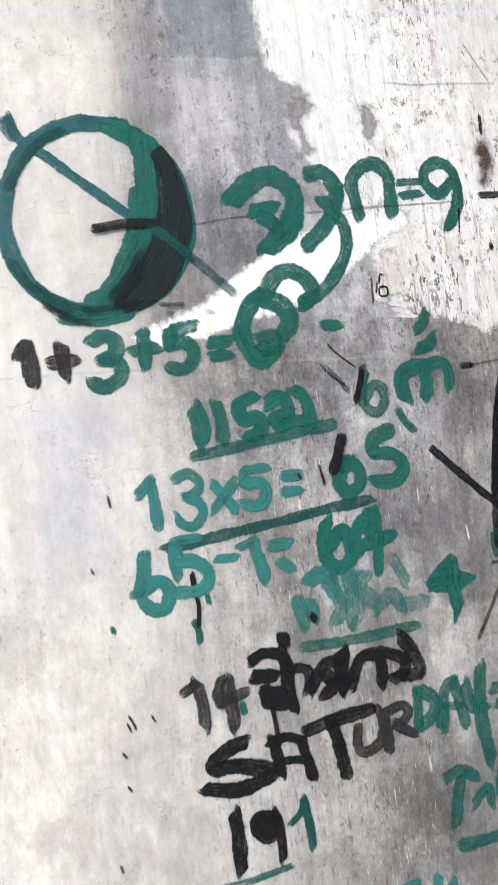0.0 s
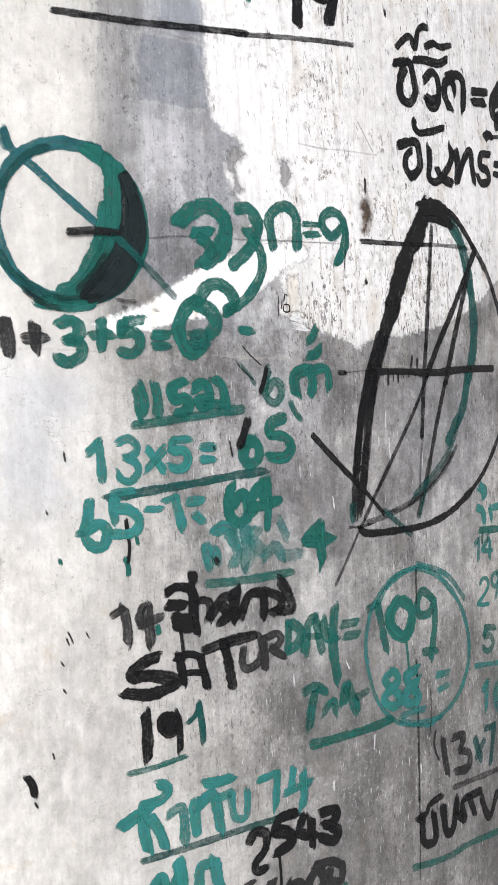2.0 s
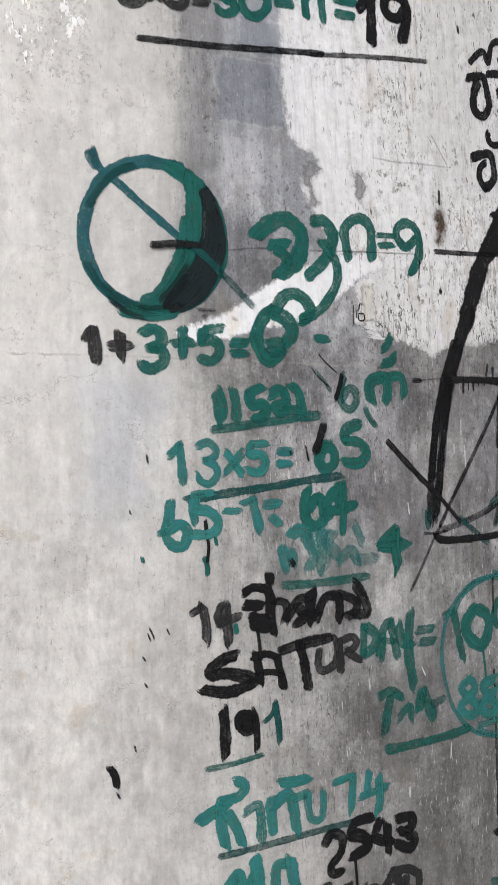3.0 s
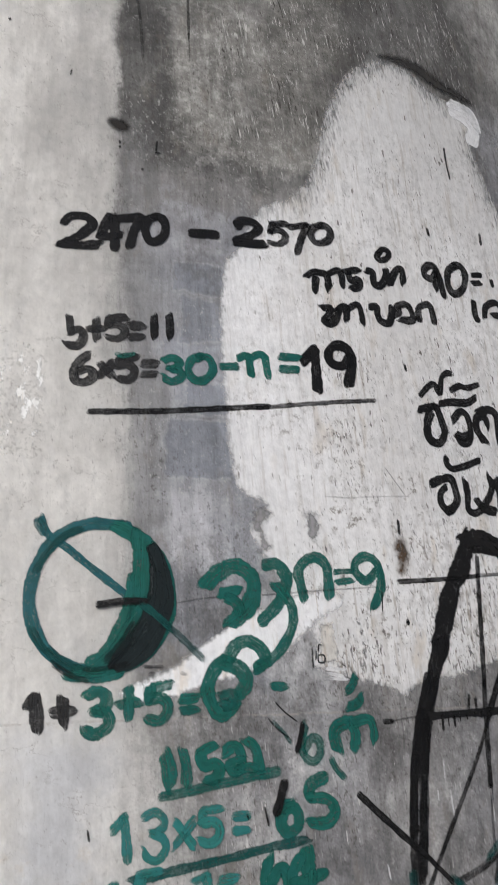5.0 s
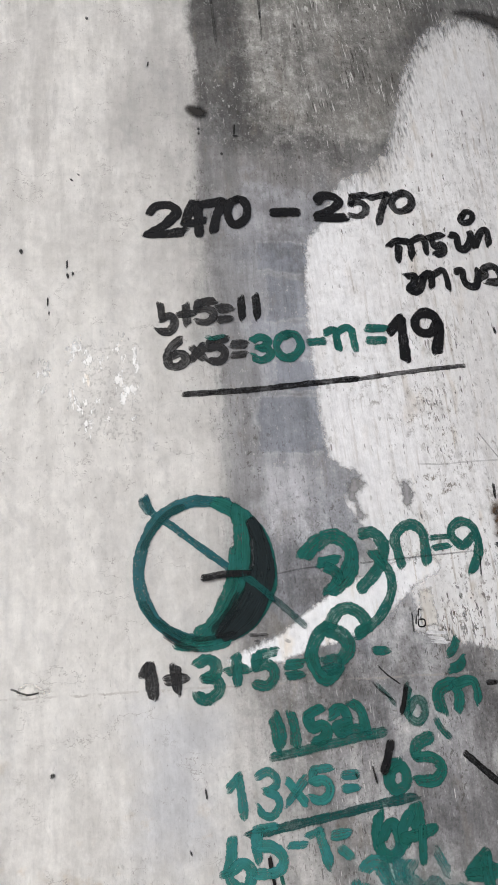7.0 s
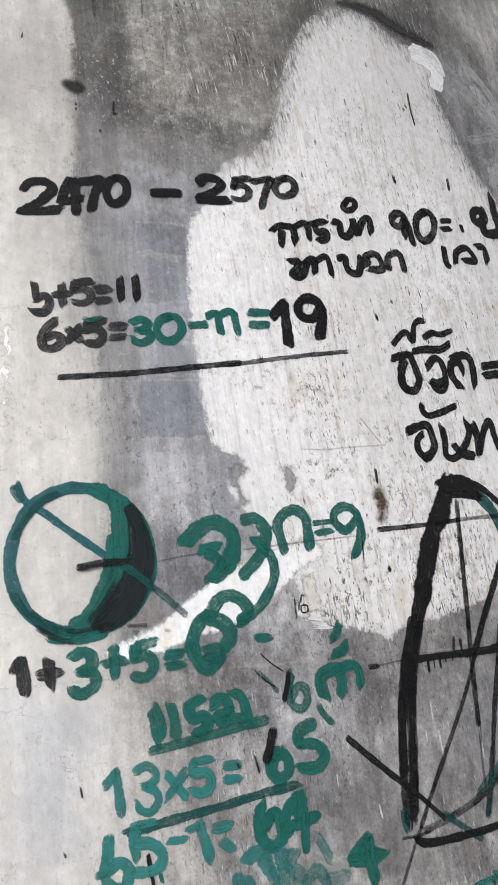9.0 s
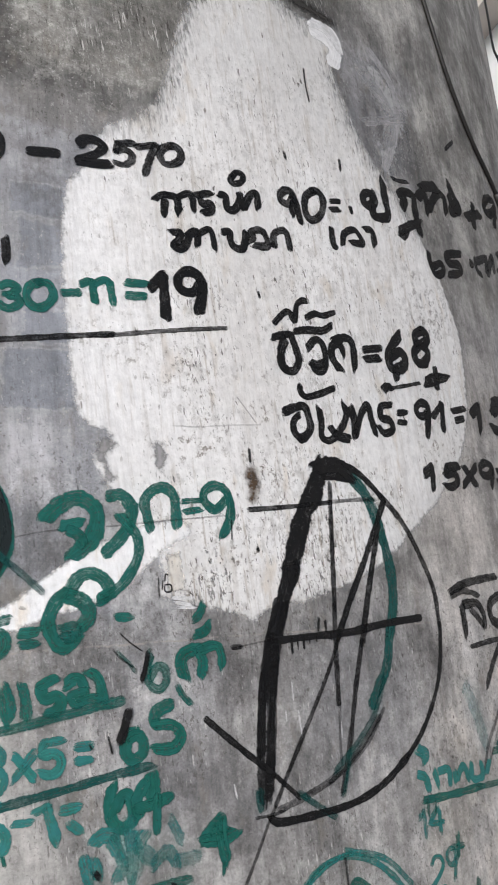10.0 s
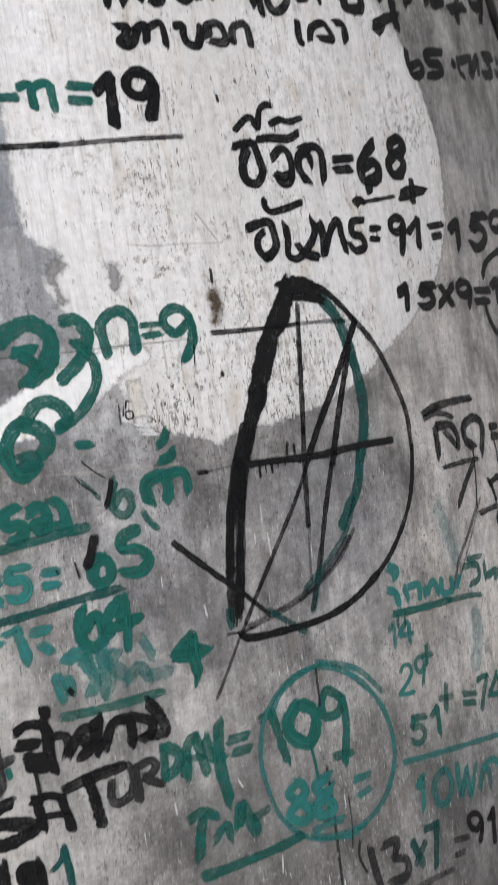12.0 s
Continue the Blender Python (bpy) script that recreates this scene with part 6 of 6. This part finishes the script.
drawing('number', 'faded green painted number 88', FADED_GREEN, [(6.0, 0.32, [(23.7, -17.6), (22.9, -18.1), (23.9, -19.0), (24.5, -19.7), (23.6, -20.0), (22.8, -19.3), (24.2, -18.3), (23.7, -17.5)]), (7.1, 0.35, [(26.2, -17.9), (25.0, -18.2), (25.8, -19.2), (26.3, -19.9), (25.5, -20.2), (24.8, -19.5), (26.3, -18.7)]), (5.0, 0.5, [(24.4, -20.8), (26.9, -20.8)]), (4.0, 0.55, [(24.4, -21.1), (26.2, -21.7), (28.8, -21.8)]), (5.0, 0.45, [(28.3, -18.7), (29.7, -18.7)]), (5.1, 0.45, [(28.5, -19.8), (29.6, -19.6)])])
drawing('long_run', 'thin dark run down the concrete', SOOT_SHADE, [(2.0, 0.3, [(26.1, -17.2), (26.2, -19.3), (26.2, -22.0)]), (2.0, 0.4, [(26.2, -21.8), (26.2, -24.8), (26.2, -27.2)]), (1.0, 0.45, [(26.2, -26.8), (26.2, -29.5), (26.1, -32.7)]), (1.0, 0.4, [(27.6, -19.5), (27.6, -21.5), (27.4, -22.9)]), (2.0, 0.4, [(26.2, -10.9), (26.2, -12.1), (26.2, -13.3)])])
drawing('number', 'black painted number 19', BLACK, [(6.1, 0.25, [(5.1, -17.2), (5.2, -18.4), (5.2, -19.9)]), (6.0, 0.15, [(6.9, -17.7), (6.2, -17.7), (6.1, -18.2), (6.6, -18.6), (7.0, -18.2), (6.9, -17.6)]), (7.0, 0.15, [(6.5, -17.8), (6.6, -18.4)]), (5.0, 0.2, [(7.1, -17.9), (7.2, -18.7), (7.2, -19.7)])])
drawing('number', 'dark green painted number 1', DARK_GREEN, [(3.0, 0.3, [(7.7, -18.2), (8.2, -17.8), (8.4, -17.3)]), (4.0, 0.25, [(8.4, -17.1), (8.6, -18.3), (8.7, -19.5)])])
drawing('underline', 'green brushed underline', GREEN, [(3.0, 0.4, [(4.0, -20.5), (5.5, -20.4), (7.6, -20.1)])])
drawing('word', 'faded green painted Thai word', FADED_GREEN, [(7.0, 0.3, [(3.6, -23.4), (4.6, -22.9), (5.3, -22.6)]), (6.0, 0.3, [(4.9, -22.5), (4.9, -23.8), (5.2, -25.1)]), (6.1, 0.35, [(5.2, -23.1), (5.8, -24.0), (6.2, -25.1)]), (6.0, 0.35, [(5.0, -22.4), (6.0, -22.3), (6.4, -21.7), (5.8, -21.4)]), (6.0, 0.42, [(6.4, -23.3), (7.2, -23.0), (7.4, -24.0), (7.4, -25.1)]), (7.0, 0.3, [(8.1, -22.8), (8.1, -23.8), (8.2, -24.7)]), (7.0, 0.35, [(8.3, -23.1), (9.2, -22.7), (9.6, -23.8), (9.7, -24.9)]), (5.0, 0.4, [(9.5, -23.0), (10.6, -22.8)]), (5.0, 0.42, [(10.5, -23.0), (10.7, -24.3), (11.5, -24.4), (11.6, -22.9)]), (6.0, 0.28, [(8.7, -21.9), (9.6, -22.0), (10.6, -21.9)])])
drawing('underline', 'dark faded green underline', DARK_GREEN, [(4.0, 0.45, [(4.8, -25.6), (7.9, -25.4), (11.3, -25.2), (15.1, -25.1)])])
drawing('number', 'faded green painted number 74', FADED_GREEN, [(5.0, 0.32, [(12.4, -22.5), (13.8, -22.3)]), (5.0, 0.35, [(13.8, -22.4), (13.7, -23.4), (13.6, -24.5)]), (6.0, 0.35, [(15.0, -22.3), (14.8, -23.5)]), (5.0, 0.4, [(14.3, -23.7), (16.4, -23.4)]), (6.0, 0.38, [(15.7, -22.7), (15.8, -24.0), (15.6, -24.9)])])
drawing('year', 'black painted year 2543', BLACK, [(6, 0.28, [(11.7, -26.1), (12.1, -25.6), (12.9, -25.9), (12.8, -26.8), (12.1, -27.5), (12.3, -28.0), (12.9, -27.9)]), (6.5, 0.15, [(15.2, -25.1), (13.9, -25.2), (13.5, -25.9)]), (7, 0.15, [(13.6, -25.9), (14.5, -26.2), (14.7, -26.9), (13.6, -27.2)]), (6, 0.18, [(15.8, -25.4), (15.4, -26.4), (16.7, -26.9)]), (6, 0.18, [(16.3, -25.8), (16.4, -27.5)]), (6.5, 0.2, [(17.1, -25.6), (18.3, -25.7), (18.1, -26.4), (17.3, -26.4)]), (6.5, 0.2, [(17.4, -26.4), (18.4, -27.0), (18.1, -27.6), (17.0, -27.1)])])
drawing('number', 'worn black painted number 13', WORN_BLACK, [(2.0, 0.15, [(28.1, -22.6), (27.9, -23.6), (28.4, -24.8)]), (6.1, 0.3, [(28.9, -23.4), (29.1, -24.7), (29.4, -26.0)]), (6.0, 0.35, [(30.1, -23.6), (31.4, -23.7), (31.0, -24.5)]), (6.0, 0.35, [(30.8, -24.7), (32.1, -25.2), (31.9, -26.2), (30.3, -26.1)]), (4.0, 0.55, [(29.9, -27.2), (32.8, -27.3), (36.8, -27.5)])])
drawing('number', 'dark green painted x7', DARK_GREEN, [(6.0, 0.4, [(32.9, -24.3), (33.7, -26.1)]), (5.0, 0.4, [(34.2, -24.7), (33.0, -25.8)]), (5.1, 0.35, [(34.3, -23.9), (35.7, -23.9)]), (6.0, 0.35, [(35.6, -23.9), (35.0, -26.7)])])
drawing('word', 'black painted Thai month word', BLACK, [(5.0, 0.3, [(25.9, -28.4), (26.9, -28.2), (27.3, -27.7), (28.7, -27.4)]), (6.1, 0.25, [(26.5, -28.2), (26.6, -30.1), (27.9, -30.3), (27.7, -28.4)]), (7.0, 0.25, [(28.8, -28.2), (29.1, -30.0), (29.9, -30.2), (30.5, -28.1)]), (6.1, 0.3, [(30.2, -29.0), (31.4, -29.9), (31.2, -28.5), (33.6, -28.4)]), (6.0, 0.3, [(32.0, -28.4), (32.7, -29.9)]), (6.0, 0.3, [(33.6, -28.9), (34.7, -30.7), (35.9, -29.1)])])
drawing('underline', 'green brushed underline', GREEN, [(5.0, 0.45, [(25.5, -31.6), (29.1, -32.0), (31.9, -31.9), (36.8, -32.3)])])
drawing('year', 'worn black painted year 2000', WORN_BLACK, [(7.0, 0.15, [(13.3, -28.9), (12.8, -29.8), (13.2, -30.9), (14.4, -30.8)]), (6.0, 0.15, [(14.7, -29.4), (14.4, -30.0), (14.9, -30.9), (15.7, -30.4), (15.3, -29.5), (14.6, -29.6)]), (7.0, 0.15, [(16.6, -29.1), (16.0, -29.9), (16.7, -30.7), (17.3, -29.9), (16.8, -29.0)]), (6.0, 0.15, [(16.5, -28.8), (17.9, -28.9), (18.7, -29.4)]), (6.1, 0.18, [(17.8, -29.4), (17.7, -30.0), (18.7, -30.3), (18.8, -29.3)])])
drawing('drip', 'thin black drip from the year', BLACK, [(2.0, 0.1, [(13.8, -27.4), (13.9, -28.8), (13.9, -30.6)])])
drawing('word', 'faded green painted Thai abbreviation', FADED_GREEN, [(7.0, 0.28, [(5.4, -27.3), (5.9, -26.8), (6.2, -27.8), (6.6, -28.3)]), (7.0, 0.28, [(6.5, -28.2), (7.0, -26.8)]), (8.0, 0.28, [(7.0, -26.1), (7.3, -27.9)]), (6.0, 0.38, [(8.3, -28.2), (8.4, -26.8), (9.3, -26.8)]), (7.1, 0.38, [(9.3, -26.5), (9.5, -27.7), (9.8, -28.5)])])
drawing('word', 'grey worn Thai abbreviation', WORN_BLACK, [(6.0, 0.4, [(6.6, -30.8), (6.8, -29.6), (7.7, -29.5), (7.7, -31.3)]), (5.0, 0.42, [(7.9, -29.7), (8.3, -31.3)]), (7.0, 0.42, [(9.6, -29.5), (9.9, -30.6), (10.3, -32.0)]), (4.0, 0.3, [(9.7, -29.3), (10.6, -28.9), (12.0, -28.5)])])
drawing('word', 'pale green brushed words low down', GREEN, [(8.0, 0.42, [(10.6, -32.1), (11.7, -31.8), (12.4, -31.8)]), (9.1, 0.38, [(16.7, -31.8), (16.4, -33.0), (16.3, -33.7)]), (5.0, 0.45, [(17.7, -32.7), (18.8, -32.4), (19.3, -33.3)]), (5.0, 0.45, [(18.9, -30.6), (19.3, -32.1), (19.5, -33.4)]), (9.0, 0.45, [(13.9, -32.9), (15.6, -32.7)]), (8.0, 0.42, [(17.2, -34.0), (18.8, -34.2)])])
drawing('equals', 'dark equals sign', WORN_BLACK, [(4.1, 0.45, [(37.4, -25.7), (39.1, -26.0)]), (4.1, 0.5, [(37.2, -26.7), (38.4, -26.8)])])
# the chip's shadow, painted as thin dark strokes along its lower lip
drawing('crack_shade', 'shadow line painted under the chipped spot', SOOT_SHADE, [(1.0, 0.25, [(-10.2, 3.8), (-9.5, 3.6), (-8.9, 3.7)]), (1.0, 0.4, [(-10.6, 4.0), (-10.1, 3.8)])])


# ---- cables ----
def cable(name, label, points, thick, category="cable"):
    """A round cable through the points, in metres."""
    line, _ = bend(points, 0.012)
    verts, faces, sides = [], [], 8
    way = np.gradient(line, axis=0)
    for c, w in zip(line, way):
        w = Vector(w).normalized()
        a = w.orthogonal().normalized() if abs(w.z) > 0.999 else w.cross(Vector((0, 0, 1))).normalized()
        b = w.cross(a)
        verts += [tuple(Vector(c) + (a * math.cos(2 * math.pi * k / sides) + b * math.sin(2 * math.pi * k / sides)) * thick / 2) for k in range(sides)]
    for r in range(len(line) - 1):
        faces += [(r * sides + k, r * sides + (k + 1) % sides, (r + 1) * sides + (k + 1) % sides, (r + 1) * sides + k) for k in range(sides)]
    faces += [tuple(range(sides))[::-1], tuple(range((len(line) - 1) * sides, len(line) * sides))]
    return tagged(finish(name, verts, faces, RUBBER, None, label, True), label, category)


run = [(40, 130), (46, 95), (50.5, 75), (53.0, 67.3), (55.6, 60.4), (59.5, 54.8), (64.3, 51.5), (66.9, 49.1), (70.2, 45.4), (73.5, 41.6), (76.1, 35.2), (79, 22), (83, -10), (90, -149)]
down_lead = cable("cable", "black cable strapped down the side of the column", [place(u, v, 2.6) for u, v in run], 0.0048)
sleeve = [place(u, v, 3.0) for u, v in ((65.4, 50.6), (66.4, 49.6), (67.4, 48.4), (68.2, 47.5))]
joint = cable("splice_sleeve", "", sleeve, 0.0095)
joint.parent = down_lead
tagged(joint, "black tape splice round the cable")
del joint["category"]


# loose cable ends hanging from the eaves beside the column
HANG = "black cable end hanging loose from the eaves"
tagged(cable("hanging_cable", HANG, [(3.80, 0.9, 6.06), (2.3, 0.7, 5.3), (1.86, 0.54, 4.3), (1.78, 0.5, 3.55), (1.79, 0.5, 3.41), (1.825, 0.5, 3.27), (1.862, 0.5, 3.05)], 0.008), group="loose cable ends")
tagged(cable("hanging_cable", HANG, [(3.84, 0.9, 6.06), (2.4, 0.7, 5.4), (1.92, 0.52, 4.4), (1.85, 0.51, 3.56), (1.827, 0.51, 3.33), (1.818, 0.51, 3.22), (1.83, 0.51, 3.14), (1.86, 0.5, 3.06)], 0.006), group="loose cable ends")
tagged(cable("hanging_cable", HANG, [(3.88, 0.9, 6.06), (2.5, 0.7, 5.4), (1.95, 0.52, 4.5), (1.882, 0.49, 3.57), (1.876, 0.49, 3.41), (1.85, 0.49, 3.21), (1.828, 0.49, 3.09)], 0.006), group="loose cable ends")
coil = [(3.80, 0.7, 6.06), (2.6, 0.6, 5.4), (2.05, 0.5, 4.4), (1.96, 0.5, 3.2), (1.93, 0.5, 2.80)]
for k in range(40):
    a = radians(60 + k * 27)
    coil.append((1.835 + (0.082 - 0.004 * (k // 13)) * math.cos(a), 0.5 + 0.012 * math.sin(k * 1.3), 2.69 + (0.052 - 0.006 * (k // 13)) * math.sin(a) + 0.25 * (0.082 * math.cos(a))))
cable("coiled_cable", "black cable hanging in a loose coil", coil, 0.006)


# ---- white building beside the street ----
def build_building():
    house = tagged(new("building"), "white rendered building with a projecting floor and deep eaves", "building")
    def piece(name, size, material, label=""):
        return finish(name, *box(*size), material, house, label)
    wall = piece("wall", (4.0, 9.0, -6.0, 16.0, 4.80, 6.05), WHITE_WALL, "white block wall with faint courses")
    piece("fascia", (3.90, 9.0, -6.0, 16.0, 4.60, 4.797), TRIM_WHITE, "white painted edge of the floor slab")
    piece("soffit", (3.93, 9.0, -6.0, 16.0, 4.50, 4.597), SOFFIT, "brown-grey underside of the floor slab")
    piece("beam", (4.9, 5.2, -6.0, 16.0, 4.28, 4.497), LOWER_WALL)
    piece("lower_wall", (5.6, 9.0, -6.0, 16.0, -0.1, 4.497), LOWER_WALL, "grey shaded ground floor wall")
    piece("roof_overhang", (3.75, 9.2, -6.2, 16.2, 6.053, 6.30), SOFFIT, "brown-grey underside of the roof overhang")
    for y in (-2.0, 6.0, 12.0):
        piece("post", (4.3, 4.6, y, y + 0.3, -0.1, 4.497), LOWER_WALL)
    # block courses in the stretch beside the column
    stone = bpy.data.meshes.new("block")
    corner, sides = box(-0.012, 0.03, -0.1988, 0.1988, -0.0988, 0.0988)
    stone.from_pydata(corner, [], sides)
    stone.materials.append(WHITE_WALL)
    for r in range(6):
        for k in range(12):
            ob = new("block", stone)
            ob.parent = wall
            ob.location = (4.006, 1.4 + 0.4 * k + 0.2 * (r % 2), 4.91 + 0.2 * r)


build_building()
